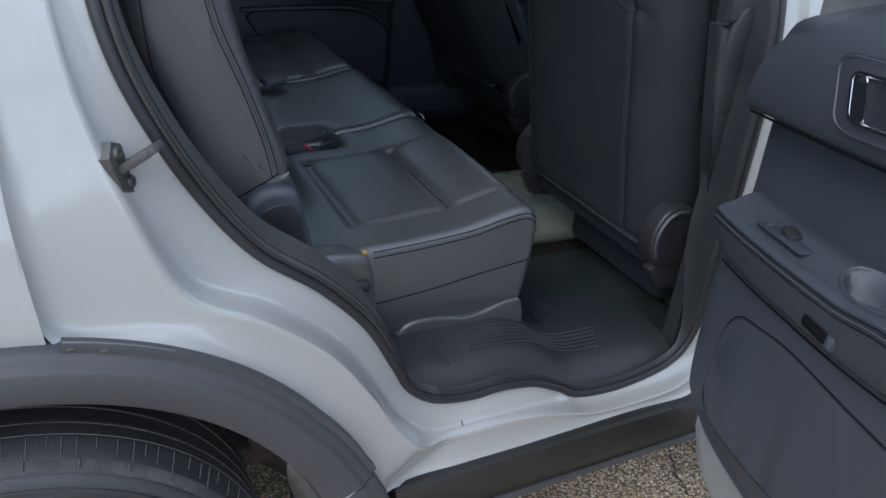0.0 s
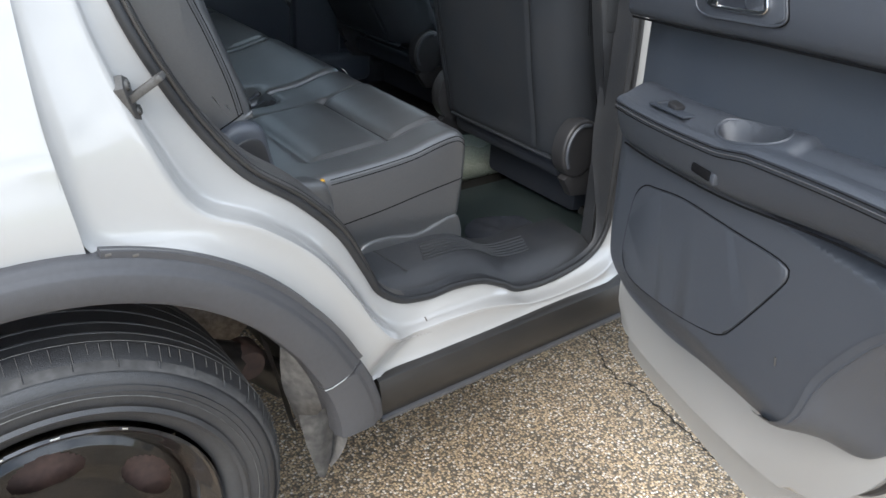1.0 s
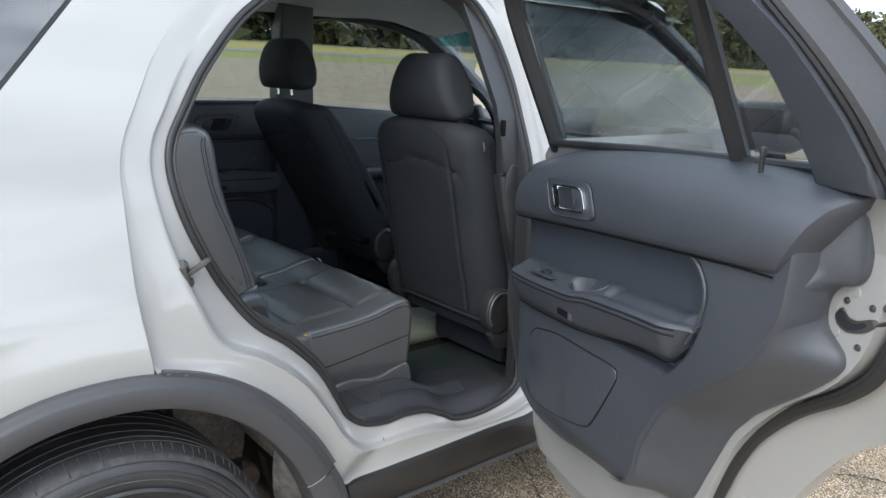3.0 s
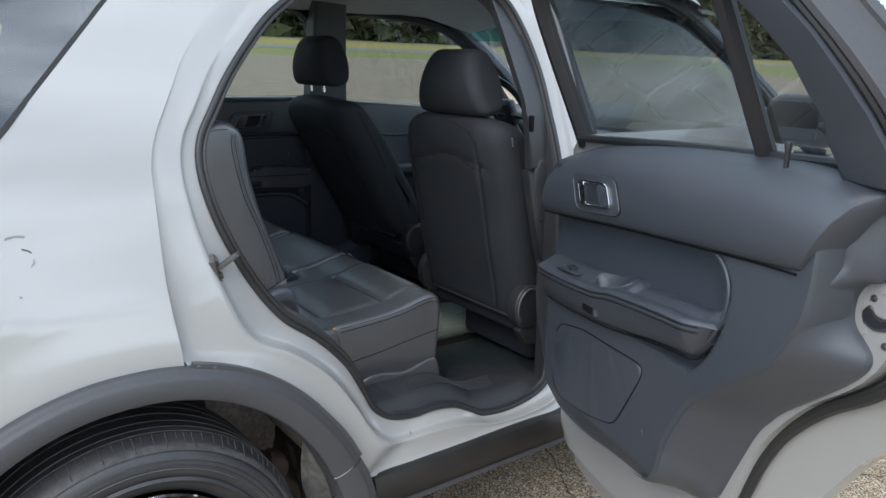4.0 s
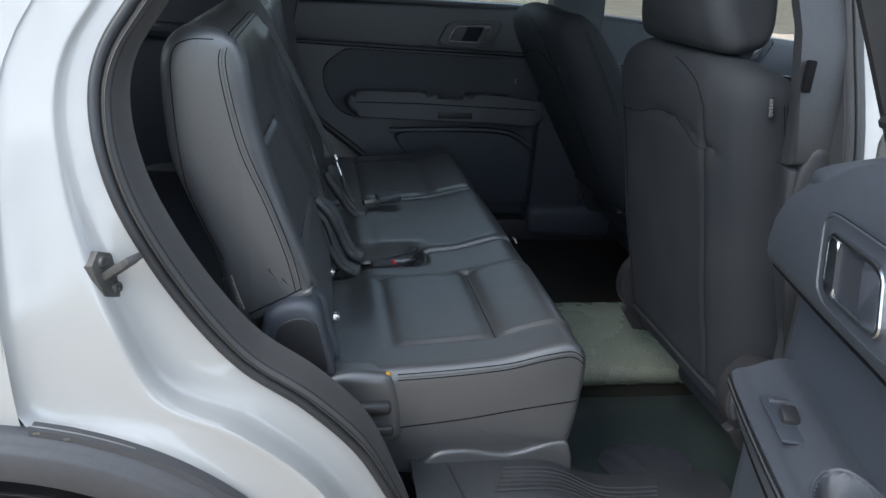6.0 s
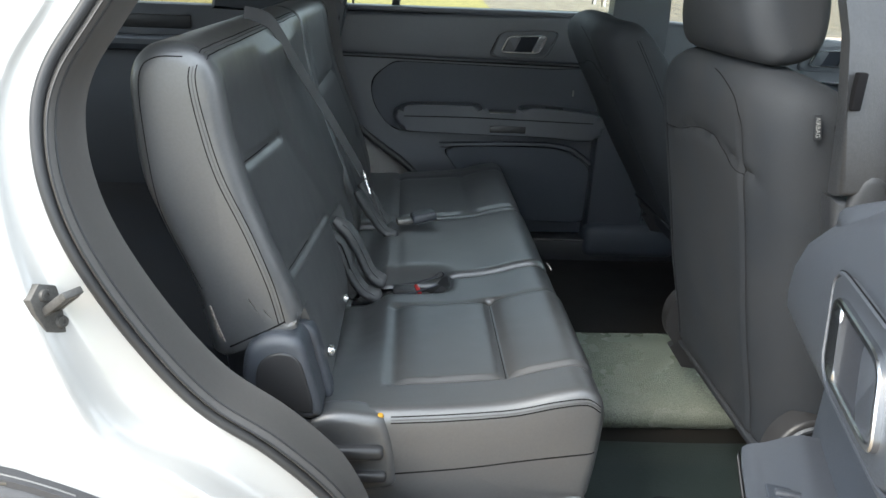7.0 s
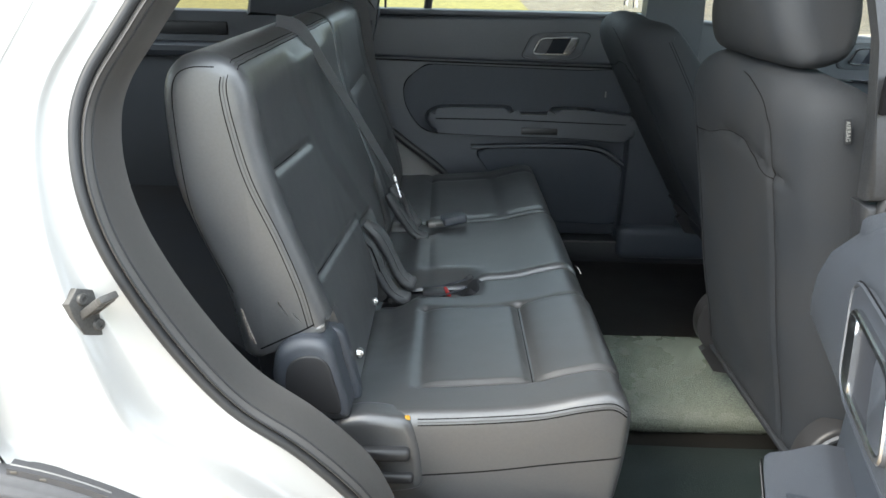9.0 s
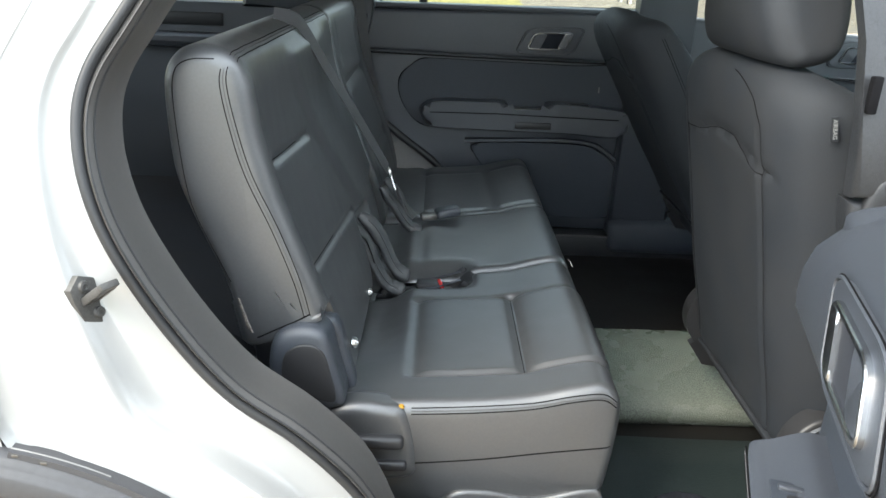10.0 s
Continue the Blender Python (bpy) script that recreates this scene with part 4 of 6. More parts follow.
part("nose", rbox(3.6, 3.72, .25, 1.7, .4, 1.0, .05, 3), CLAD, car)
bm = lathe([(.22, .02), (.24, .0), (.3, -.01), (.35, .02), (.363, .06), (.363, .2), (.33, .25)], 48, Matrix.Translation((2.82, .04, .363)))
part("front_tyre", bm, TYRE, car)
for x, y in ((2.82, 1.72), (-.05, 1.69)):
    part("far_tyre", lathe([(.02, .0), (.3, .0), (.35, .02), (.363, .06), (.363, .2), (.33, .25), (.02, .25)], 40, Matrix.Translation((x, y, .363))), TYRE, car)

# the far flank and the tail, which close the body


def flank(x0, x1, wheel_x, z0=.46):
    """A far side panel with its wheel opening."""
    bm = bmesh.new()
    nx, zs = int((x1 - x0) / .035), [z0 + (1.20 - z0) * j / 20 for j in range(21)]
    vs = [[bm.verts.new((x0 + (x1 - x0) * i / nx, 2 * MID - outer_y(z), z)) for z in zs] for i in range(nx + 1)]
    for i in range(nx):
        for j in range(20):
            if math.hypot(x0 + (x1 - x0) * (i + .5) / nx - wheel_x, zs[j] + .018 - .36) > .43:
                bm.faces.new((vs[i][j], vs[i + 1][j], vs[i + 1][j + 1], vs[i][j + 1]))
    return bm


part("far_quarter_panel", flank(-1.22, .14, -.05), PAINT, car)
part("far_fender", flank(2.37, 3.66, 2.82), PAINT, car)
part("tailgate", grid([[Vector((-1.22 + .10 * max(0, z - 1.0), y, z)) for y in (.06, .3, .98, 1.66, 1.90)] for z in (.62, .8, 1.0, 1.14)]), PAINT, car, "white tailgate")
part("rear_bumper", pad([(-1.30, .42), (-1.32, .55), (-1.28, .64), (-1.18, .63), (-1.16, .45)], .04, 1.92, .08, 30, 10), CLAD, car)
part("front_bumper", pad([(3.58, .34), (3.76, .36), (3.80, .5), (3.74, .64), (3.6, .64)], .12, 1.84, .10, 30, 10), CLAD, car)

# ---- the open rear door, built as if shut and then swung out ----
HINGE = (1.277, -0.10)
door = new("rear_door")
door.parent = car
door.matrix_basis = Matrix.Translation((*HINGE, 0)) @ Matrix.Rotation(radians(71), 4, "Z") @ Matrix.Translation((-HINGE[0], -HINGE[1], 0))
door["label"] = "open white rear door with dark grey plastic trim"
SKIN = [(1.27, 1.205), (1.272, .75), (1.268, .33), (1.255, .305), (1.19, .285), (.95, .275), (.62, .275), (.585, .29), (.555, .36), (.51, .50), (.450, .635), (.390, .748), (.325, .838), (.25, .895), (.185, .945), (.165, 1.0), (.165, 1.12), (.19, 1.26), (.45, 1.27), (.9, 1.24)]
SKIN = [(p.x, p.z) for p in resample(catmull([(x, 0, z) for x, z in SKIN], 6, True), 120, True)]
part("skin", plate(SKIN, .012, .045, .0, 1, lambda x, z, y: (x, y + outer_y(max(z, .8)) - .02, z)), PAINT, door, "white painted outer skin")
PANEL = [(1.235, 1.205), (1.24, .70), (1.232, .44), (1.19, .40), (.95, .395), (.72, .425), (.65, .47), (.595, .53), (.563, .60), (.543, .66), (.515, .735), (.472, .81), (.402, .893), (.327, .957), (.283, 1.02), (.262, 1.10), (.256, 1.16), (.270, 1.262), (.5, 1.265), (.9, 1.235)]
PANEL = [(p.x, p.z) for p in resample(catmull([(x, 0, z) for x, z in PANEL], 6, True), 110, True)]
part("inner_panel", plate(PANEL, .122, .046, .014, 3, lambda x, z, y: (x, (y if y < .05 else y - .05 * max(0, .50 - z)), z)), JAMB, door, "white inner door panel")
strip = catmull([(x, .088, z) for x, z in [(.73, .500), (.690, .498), (.640, .505), (.600, .535), (.570, .590), (.548, .650), (.520, .724), (.478, .799), (.405, .880), (.322, .945), (.276, .998), (.252, 1.071), (.243, 1.13), (.240, 1.18), (.250, 1.26)]], 6)
ws = part("weatherstrip", tube(strip, .0135, 8), SEAL, door, "black rubber weatherstrip")
part("strip_lip", tube([p + Vector((.004, .012, .002)) for p in strip], .004, 6), SEAL, ws)
# pressed ribs on the lower rear of the skin
for xa, za, xb, zb in ((.470, .772, .398, .818), (.500, .719, .428, .768), (.530, .657, .452, .712), (.552, .587, .478, .643), (.572, .52, .500, .575)):
    part("pressed_rib", tube([(xa, .0435, za), (xa * .97 + xb * .03, .0455, za * .97 + zb * .03), (xb * .97 + xa * .03, .0455, zb * .97 + za * .03), (xb, .0435, zb)], .0030, 6), PAINT, door)

# the trim's face ends in a rounded crest; behind it the trim falls back to the white panel
FACE = [(1.193, 1.15), (1.195, 1.06), (1.182, .90), (1.160, .74), (1.140, .64), (1.102, .588), (1.03, .576), (.93, .578), (.85, .590), (.77, .600), (.71, .606), (.668, .618),
        (.640, .655), (.622, .726), (.571, .821), (.520, .870), (.467, .915), (.39, .981), (.351, 1.05), (.339, 1.122), (.338, 1.19), (.345, 1.25), (.38, 1.272), (.474, 1.277), (.75, 1.262), (1.016, 1.243), (1.119, 1.212)]
FACE = [(p.x, p.z) for p in resample(catmull([(x, 0, z) for x, z in FACE], 6, True), 220, True)]
CREST = [(.71, .606), (.668, .618), (.640, .655), (.622, .726), (.571, .821), (.520, .870), (.467, .915), (.39, .981), (.351, 1.05), (.339, 1.122), (.338, 1.19), (.330, 1.262)]
BACK_EDGE = [(.70, .578), (.635, .588), (.585, .611), (.55, .686), (.507, .784), (.478, .826), (.446, .862), (.363, .933), (.312, .985), (.305, 1.015), (.330, 1.040), (.345, 1.060), (.345, 1.095), (.330, 1.118), (.300, 1.130), (.288, 1.164), (.300, 1.262)]


def recess(x, z):
    """How far inside the recess above the armrest a place lies."""
    xr = .497 + (9.0 if z > 1.05 else 3.0) * (z - 1.05) ** 2
    return min(x - xr, 1.134 - .062 * (x - .43) / .75 - z, z - .885, 1.21 - x)


def trim_y(x, z):
    """Depth of the door trim's face: flat, with a recess above the armrest and a rounded lower front edge."""
    y = .224 - .07 * ease((z - 1.185) / .06) - .010 * ease((x - 1.14) / .06) - .016 * ease((.64 - z) / .06)
    return y - .026 * ease(recess(x, z) / .012) - .006 * ease((recess(x, z) - .012) / .05)


cx, cz = .78, .95
rows = []
for k in range(91):
    q = .01 + .99 * k / 90
    rows.append([Vector((cx + (x - cx) * q, trim_y(cx + (x - cx) * q, cz + (z - cz) * q), cz + (z - cz) * q)) for x, z in FACE])
for q, d in ((1.004, .004), (1.006, .012), (1.006, .045), (1.004, .085)):
    rows.append([Vector((cx + (x - cx) * q, trim_y(x, z) - d, cz + (z - cz) * q)) for x, z in FACE])
trim = part("trim_panel", grid(rows, wrap=True), TRIM, door, "dark grey moulded door trim, scuffed")
crest = resample(catmull([(x, 0, z) for x, z in CREST], 6), 110)
back = resample(catmull([(x, 0, z) for x, z in BACK_EDGE], 6), 110)
rows = []
for f, y in ((-.16, .2262), (-.06, .2245), (.04, .221), (.14, .214), (.26, .201), (.40, .184), (.56, .167), (.72, .153), (.86, .143), (.96, .137), (1.0, .130), (1.0, .10)):
    rows.append([Vector((p.x + (q.x - p.x) * f, y - .05 * ease((p.z - 1.09) / .06) * max(0, 1 - max(0, f)), p.z + (q.z - p.z) * f)) for p, q in zip(crest, back)])
part("trim_return", grid(rows), TRIM, door, "dark grey trim folding back to the door edge")


def dplate(name, outline, y0, y1, bev, mat, parent=door, label="", seg=3, n=60):
    o = [(p.x, p.z) for p in resample(catmull([(x, 0, z) for x, z in outline], 5, True), n, True)]
    return part(name, plate(o, y0, y1, bev, seg), mat, parent, label)


# upper bolster, bulging towards the cabin
bol_rows = []
lo = resample(catmull([(x, 0, z) for x, z in [(1.191, 1.066), (1.02, 1.080), (.87, 1.095), (.69, 1.110), (.54, 1.122), (.43, 1.130), (.362, 1.133)]], 6), 40)
hi = resample(catmull([(x, 0, z) for x, z in [(1.160, 1.195), (1.08, 1.228), (.95, 1.250), (.74, 1.270), (.54, 1.279), (.40, 1.280), (.288, 1.262)]], 6), 40)
for f, y in ((0, .185), (0.0, .229), (.03, .236), (.10, .241), (.25, .244), (.45, .244), (.65, .238), (.82, .221), (.93, .197), (1.0, .16), (1.0, .12)):
    bol_rows.append([Vector((a.x + (b.x - a.x) * f, y - .010 * max(0, (k - 35) / 4) ** 2, a.z + (b.z - a.z) * f)) for k, (a, b) in enumerate(zip(lo, hi))])
for row in bol_rows:
    row.append(row[-1] + Vector((-.004, -.010, 0)))
    row.append(row[-1] + Vector((-.001, -.06, 0)))
    row.insert(0, row[0] + Vector((.002, -.04, 0)))
bm = grid(bol_rows)
part("upper_bolster", bm, TRIM, door, "padded dark grey upper door trim")
part("bolster_gap_shade", tube([(p.x, .2285, p.z - .003) for p in lo], .0018, 5), DARKSEAM, door)
# door insert above the armrest
ins_rows = []
for k in range(41):
    row = []
    for j in range(15):
        z = .915 + (1.134 - .062 * (.80 - .43) / .75 - .012 - .915) * j / 14
        xr = .497 + (9.0 if z > 1.05 else 3.0) * (z - 1.05) ** 2 + .016
        x = xr + (1.184 - xr) * k / 40
        zz = z + (x - .80) * -.082 * (j / 14)
        row.append(Vector((x, trim_y(x, zz) + .0025, zz)))
    ins_rows.append(row)
part("insert", grid(ins_rows), TRIM2, door, "smooth dark door insert")
rim = catmull([(.60, .2225, 1.122), (.553, .2245, 1.119), (.522, .2255, 1.103), (.503, .226, 1.075), (.500, .226, 1.045), (.507, .226, 1.015), (.520, .226, .985), (.535, .225, .962)], 6)
part("insert_edge", tube(rim, .0034, 6), TRIM, door)

# armrest with a dished tray, a pull cup and a switch
def arm_top(x):
    return .943 + .047 * ease((1.13 - x) / .64) + (.008 if x < .80 else .008 * ease((.88 - x) / .08))


def arm_low(x):
    return .862 + .010 * ease((1.10 - x) / .2) + .05 * ease((.96 - x) / .42)


def arm_height(x, y):
    """Top of the armrest at a place: higher towards the door, with the cup and the tray sunk in."""
    z = arm_top(x) + .020 * ease((.256 - y) / .05)
    cup = 1 - ((x - .855) / .062) ** 2 - ((y - .222) / .026) ** 2
    tray = min((x - .535) / .03, (.775 - x) / .02, (.246 - y) / .012)
    return z - .034 * ease(cup * 1.9) - .010 * ease(tray)


NX = 120
arm_rows = []
for k in range(NX + 1):
    x = 1.146 - (1.146 - .513) * k / NX
    out = .263 - .004 * ease((x - 1.12) / .05) - .036 * ease((.575 - x) / .075)
    # the rear end slants from the long top edge to the shorter lower one
    end = max(0, min(1, (.568 - x) / .058))
    zt = arm_top(x)
    zb = arm_low(x) + (zt - .012 - arm_low(x)) * end ** 1.25
    face = out
    row = [Vector((x, .182, zb - .004))]
    row += [Vector((x, y, arm_height(x, y + .036 * ease((.575 - x) / .075)))) for y in [.182 + (out - .010 - .182) * j / 26 for j in range(27)]]
    row += [Vector((x, out - .004, zt - .002)), Vector((x, out, zt - .007))]
    row += [Vector((x, face - .022 * f ** 1.5, zt - .007 + (zb + .010 - zt + .007) * f)) for f in (.25, .5, .75, 1)]
    row += [Vector((x, face - .030, zb + .002)), Vector((x, .214, zb - .002))]
    arm_rows.append(row)
arm = part("armrest", grid(arm_rows, wrap=True, cap=True), TRIM, door, "padded dark armrest with stitched edge, cup and tray")
for dy, dz, mat in ((.0006, -.010, DARKSEAM), (.0002, -.0155, STITCH), (-.0004, -.021, DARKSEAM)):
    part("stitching", tube([(x, .2632 + dy - .036 * ease((.575 - x) / .075), arm_top(x) + dz) for x in [1.144 - .604 * k / 40 for k in range(41)]], .0008, 4), mat, arm)
part("armrest_gap", tube([(x, .234, arm_low(x) - .004) for x in [1.14 - .57 * k / 24 for k in range(25)]] + [(.548, .232, .925), (.520, .228, .960)], .0017, 5), DARKSEAM, door)
sm = Matrix.Translation((1.02, .232, arm_height(1.02, .232))) @ Matrix.Rotation(radians(4), 4, "Y")
part("switch_plate", rbox(-.048, .048, -.020, .018, -.002, .0022, .002, 2, sm), TRIM2, arm)
part("window_switch", rbox(-.013, .013, -.009, .009, .0, .011, .004, 2, sm @ Matrix.Rotation(radians(-14), 4, "Y")), BLACK, arm, "window switch")
part("switch_lip", rbox(-.004, .004, -.012, .012, .0, .006, .002, 2, sm @ Matrix.Translation((.034, 0, 0))), TRIM, arm)
part("cup_rim", tube([(.855 + .066 * math.cos(a), .222 + .029 * math.sin(a), arm_top(.855 + .066 * math.cos(a)) + .020 * ease((.034 - .029 * math.sin(a)) / .05)) for a in [2 * math.pi * k / 32 for k in range(32)]], .0022, 6, True, up=(0, 0, 1)), TRIM, arm)
part("light_slot", rbox(.880, .926, .236, .2555, .894, .910, .005), DARKSEAM, arm, "dark finger slot")
part("slot_lip", rbox(.870, .882, .236, .2540, .892, .911, .004), TRIM, arm)
# speaker cover
SPK = [(1.099, .700), (1.092, .772), (1.070, .803), (1.030, .814), (.959, .827), (.85, .832), (.745, .837), (.724, .826), (.735, .795), (.790, .700), (.812, .674), (.845, .660), (.93, .640), (1.03, .628), (1.075, .634), (1.095, .655)]
dplate("speaker_cover", SPK, .2262, .18, .003, TRIM, door, "smooth speaker cover panel", n=110)
o = [(p.x, p.z) for p in resample(catmull([(x, 0, z) for x, z in [(.91 + (x - .91) * 1.012, .735 + (z - .735) * 1.022) for x, z in SPK]], 5, True), 110, True)]
part("speaker_joint", tube([Vector((x, .2235, z)) for x, z in o], .0015, 6, True), DARKSEAM, door)
part("scuff", tube([(.700, .2262, .712), (.697, .2262, .700)], .0015, 5), SEALTRIM, door)
# handle with bezel
handle(door, lambda x, z, y: (x, .2435 - y, z), [(1.026, 1.182), (.850, 1.195), (.818, 1.124), (.998, 1.106)])
part("lock_knob", lathe([(.0005, .0), (.005, .001), (.0065, .006), (.0045, .016), (.004, .046), (.013, .049), (.014, .053)], 12, Matrix.Translation((.452, .190, 1.312)) @ Matrix.Rotation(radians(-90), 4, "X")), BLACK, door, "black door lock knob")
# latch and bolts on the rear edge
latch = dplate("latch", [(.334, 1.068), (.330, 1.084), (.321, 1.088), (.314, 1.078), (.300, 1.075), (.272, 1.086), (.264, 1.080), (.280, 1.064), (.300, 1.056), (.318, 1.055)], .1245, .10, .0015, STEEL, door, "dull steel door latch", 2, 44)
dplate("latch_mouth", [(.330, 1.069), (.327, 1.081), (.321, 1.084), (.314, 1.074), (.300, 1.071), (.284, 1.077), (.282, 1.071), (.300, 1.060), (.317, 1.059)], .1252, .11, 0, CARPET_AND_SHADE, latch, "", 1, 40)
for x, z in ((.320, 1.100), (.277, 1.101), (.256, 1.107), (.290, 1.037)):
    part("bolt", lathe([(.0005, -.0014), (.0030, -.0014), (.0034, -.0004), (.0054, -.0004), (.0058, .002)], 12, Matrix.Translation((x, .1228, z)) @ Matrix.Rotation(radians(180), 4, "X")), STEEL, door)
dplate("latch_relief", [(.352, 1.060), (.352, 1.105), (.340, 1.125), (.305, 1.125), (.300, 1.110), (.318, 1.112), (.330, 1.10), (.336, 1.07), (.322, 1.048), (.335, 1.04)], .1232, .10, .001, JAMB, door, "", 1, 44)


# window frame and panes
def tilt(z):
    return .135 + .48 * (z - 1.24)


fr = [(1.20, 1.225), (1.195, 1.32), (1.19, 1.45), (1.175, 1.56), (1.13, 1.63), (1.03, 1.655), (.85, 1.66), (.66, 1.645), (.52, 1.60), (.415, 1.51), (.335, 1.415), (.30, 1.29)]
fr = catmull([(x, tilt(z), z) for x, z in fr], 5)
part("window_frame", sweep(fr, [(-.010, -.022), (.012, -.022), (.016, .0), (.012, .014), (-.004, .014), (-.010, .0)], up=(0, 1, 0)), BLACK, door, "black window frame")
pil = plate([(.363, 1.262), (.358, 1.323), (.362, 1.350), (.372, 1.387), (.400, 1.431), (.451, 1.490), (.53, 1.57), (.62, 1.63), (.50, 1.628), (.374, 1.488), (.355, 1.467), (.322, 1.418), (.290, 1.363), (.267, 1.307), (.256, 1.262)], .0, .05, .010, 3, lambda x, z, y: (x, tilt(z) + .030 - y, z))
part("rear_frame_trim", pil, TRIM, door, "dark grey window frame trim")
edge_l = catmull([(x, 0, z) for x, z in ((.254, 1.262), (.257, 1.280), (.267, 1.307), (.290, 1.363), (.322, 1.418), (.374, 1.488), (.50, 1.632), (.62, 1.665))], 5)
part("frame_seal", tube([(p.x - .006, tilt(max(p.z, 1.25)) + .012, p.z) for p in edge_l], .0065, 8), SEAL, door, "black rubber frame seal")
outer_l = grid([[Vector((p.x - dx, tilt(max(p.z, 1.25)) + dy, p.z + dz)) for p in edge_l] for dx, dy, dz in ((.008, .010, 0), (.016, .016, .001), (.026, .012, .002), (.030, .002, .003), (.032, -.03, .004), (.040, -.05, .006), (.046, -.052, .008), (.048, -.07, .009))])
part("outer_frame", outer_l, CLAD, door, "dark outer edge of the window frame")
part("belt_seal", tube([(1.19, .15, 1.243), (.8, .15, 1.268), (.36, .15, 1.287)], .009, 8), SEAL, door)
part("window_divider", tube([(.541, tilt(1.27) - .005, 1.27), (.556, tilt(1.62) - .01, 1.62)], .017, 8), BLACK, door, "black upright window divider")
part("window_pane", grid([[Vector((x, tilt(z) - .012, z)) for x in (1.20, .9, .545)] for z in (1.22, 1.35, 1.5, 1.65)]), GLASS, door, "tinted window pane")
part("quarter_pane", grid([[Vector((a + (b - a) * f, tilt(z) - .012, z)) for f in (0, .5, 1)] for z, a, b in ((1.25, .545, .32), (1.4, .548, .36), (1.5, .552, .43), (1.6, .556, .53))]), GLASS, door, "small fixed pane")
part("hinge", rbox(1.20, 1.29, .02, .06, .62, .70, .008), JAMB, door)
part("bottom_plug", rbox(1.13, 1.15, .044, .052, .325, .335, .002), BLACK, door)

# striker on the jamb: a six-sided plate with two screws and a flat slotted bar
SM = Matrix.Translation((.150, .062, .994)) @ Matrix.Rotation(radians(-14), 4, "Y") @ Matrix.Rotation(radians(64), 4, "Z")
hexa = [(-.003, .034), (.015, .023), (.023, .004), (.022, -.020), (.004, -.033), (-.017, -.020), (-.021, .004), (-.020, .022)]
bm = plate(hexa, -.003, .012, .0015, 2)
bmesh.ops.transform(bm, matrix=SM, verts=bm.verts[:])
st = part("striker", bm, IRON, car, "dull dark steel door striker with two screws")
BM = SM @ Matrix.Rotation(radians(-24), 4, "X") @ Matrix.Rotation(radians(8), 4, "Y")
for name, box in (("striker_bar", (-.0125, -.0055, -.046, .004, -.0055, .0045)), ("striker_bar", (.0045, .0115, -.046, .004, -.0055, .0045)), ("striker_tip", (-.0125, .0115, -.055, -.043, -.0048, .0040)), ("striker_web", (-.006, .005, -.044, .0, -.0045, -.0015))):
    part(name, rbox(*box, .0018, 2, BM), IRON, st)
for x, z in ((-.002, .019), (.004, -.018)):
    part("screw", lathe([(.0005, -.0050), (.0030, -.0052), (.0034, -.0068), (.0065, -.0064), (.0078, -.0030)], 14, SM @ Matrix.Translation((x, 0, z))), IRON, st)

# ---- rear bench ----
def wrinkle(x, y, z, k=1.0):
    """Soft unevenness of stretched leather."""
    p = Vector((x, y, z))
    return k * (.0008 * noise.noise(p * 9) + .00035 * noise.noise(p * 31))


bench = empty("rear_bench_seat", "black leather rear bench seat, folded head restraints, slightly worn", "seat")
CUSH = [(.385, .60), (.385, .70), (.42, .728), (.47, .733), (.54, .738), (.62, .742), (.72, .752), (.79, .770), (.832, .777), (.856, .765), (.868, .735), (.866, .66), (.857, .58), (.848, .525), (.80, .505), (.58, .515), (.46, .56)]


def near_dip(x, y, z):
    if z < .69 or x > .862:
        return 0
    d = wrinkle(x, y, z)
    win = ease((y - .325) / .02) * ease((.645 - y) / .02)
    d += win * (groove(x - .535, .010, .006) + groove(x - .722, .009, .009))
    d -= win * (.004 * ease((x - .535) / .05) * ease((.722 - x) / .05) + .004 * ease((x - .722) / .04))
    along = ease((x - .52) / .02)
    d += along * (groove(y - .335, .005, .004) + groove(y - .630, .007, .006))
    d += .026 * ease((.53 - x) / .07) * ease((y - .36) / .25)
    return d + .030 * ease((.665 - x) / .05) * ease((y - .675) / .06)


def side_wave(x, y, z):
    if z < .585:
        k = (.585 - z)
        return (x, y + .012 * math.sin(k * 40) * (1 if y < .3 else 0), z + .012 * math.sin(x * 22) * (k / .07))
    return (x, y, z)


near_c = part("seat_cushion", pad(CUSH, .245, .772, .022, 190, 110, near_dip, side_wave, .002), LEATHER, bench, "black leather seat cushion with seams")


def mid_dip(x, y, z):
    if z < .69:
        return 0
    d = wrinkle(x, y, z) + groove(x - .535, .010, .005) + .020 * ease((.52 - x) / .06)
    return d + .022 * ease((.665 - x) / .05) * ease((.835 - y) / .05)


CUSH2 = [(x, z + (.004 if z > .7 else 0)) for x, z in CUSH]
part("seat_cushion", pad(CUSH2, .774, 1.142, .016, 96, 30, mid_dip), LEATHER, bench, "black leather centre cushion")


def far_dip(x, y, z):
    if z < .69:
        return 0
    d = wrinkle(x, y, z) + groove(x - .722, .010, .009) * (1 if 1.20 < y < 1.56 else 0) + groove(x - .535, .01, .007)
    return d + (groove(y - 1.19, .008, .006) + groove(y - 1.57, .008, .006) if x > .53 else 0)


part("seat_cushion", pad(CUSH, 1.144, 1.66, .022, 96, 40, far_dip), LEATHER, bench, "black leather seat cushion with seams")


def line(name, pts, r, mat, parent, n=6, up=(0, 1, 0)):
    return part(name, tube(catmull(pts, 5), r, n, up=up), mat, parent)


# piping and double stitching along the outer edge
def cush_edge(off):
    return [(x, .20, z + off) for x, z in ((.535, .7375), (.62, .742), (.72, .752), (.79, .768), (.835, .7735), (.858, .758))]


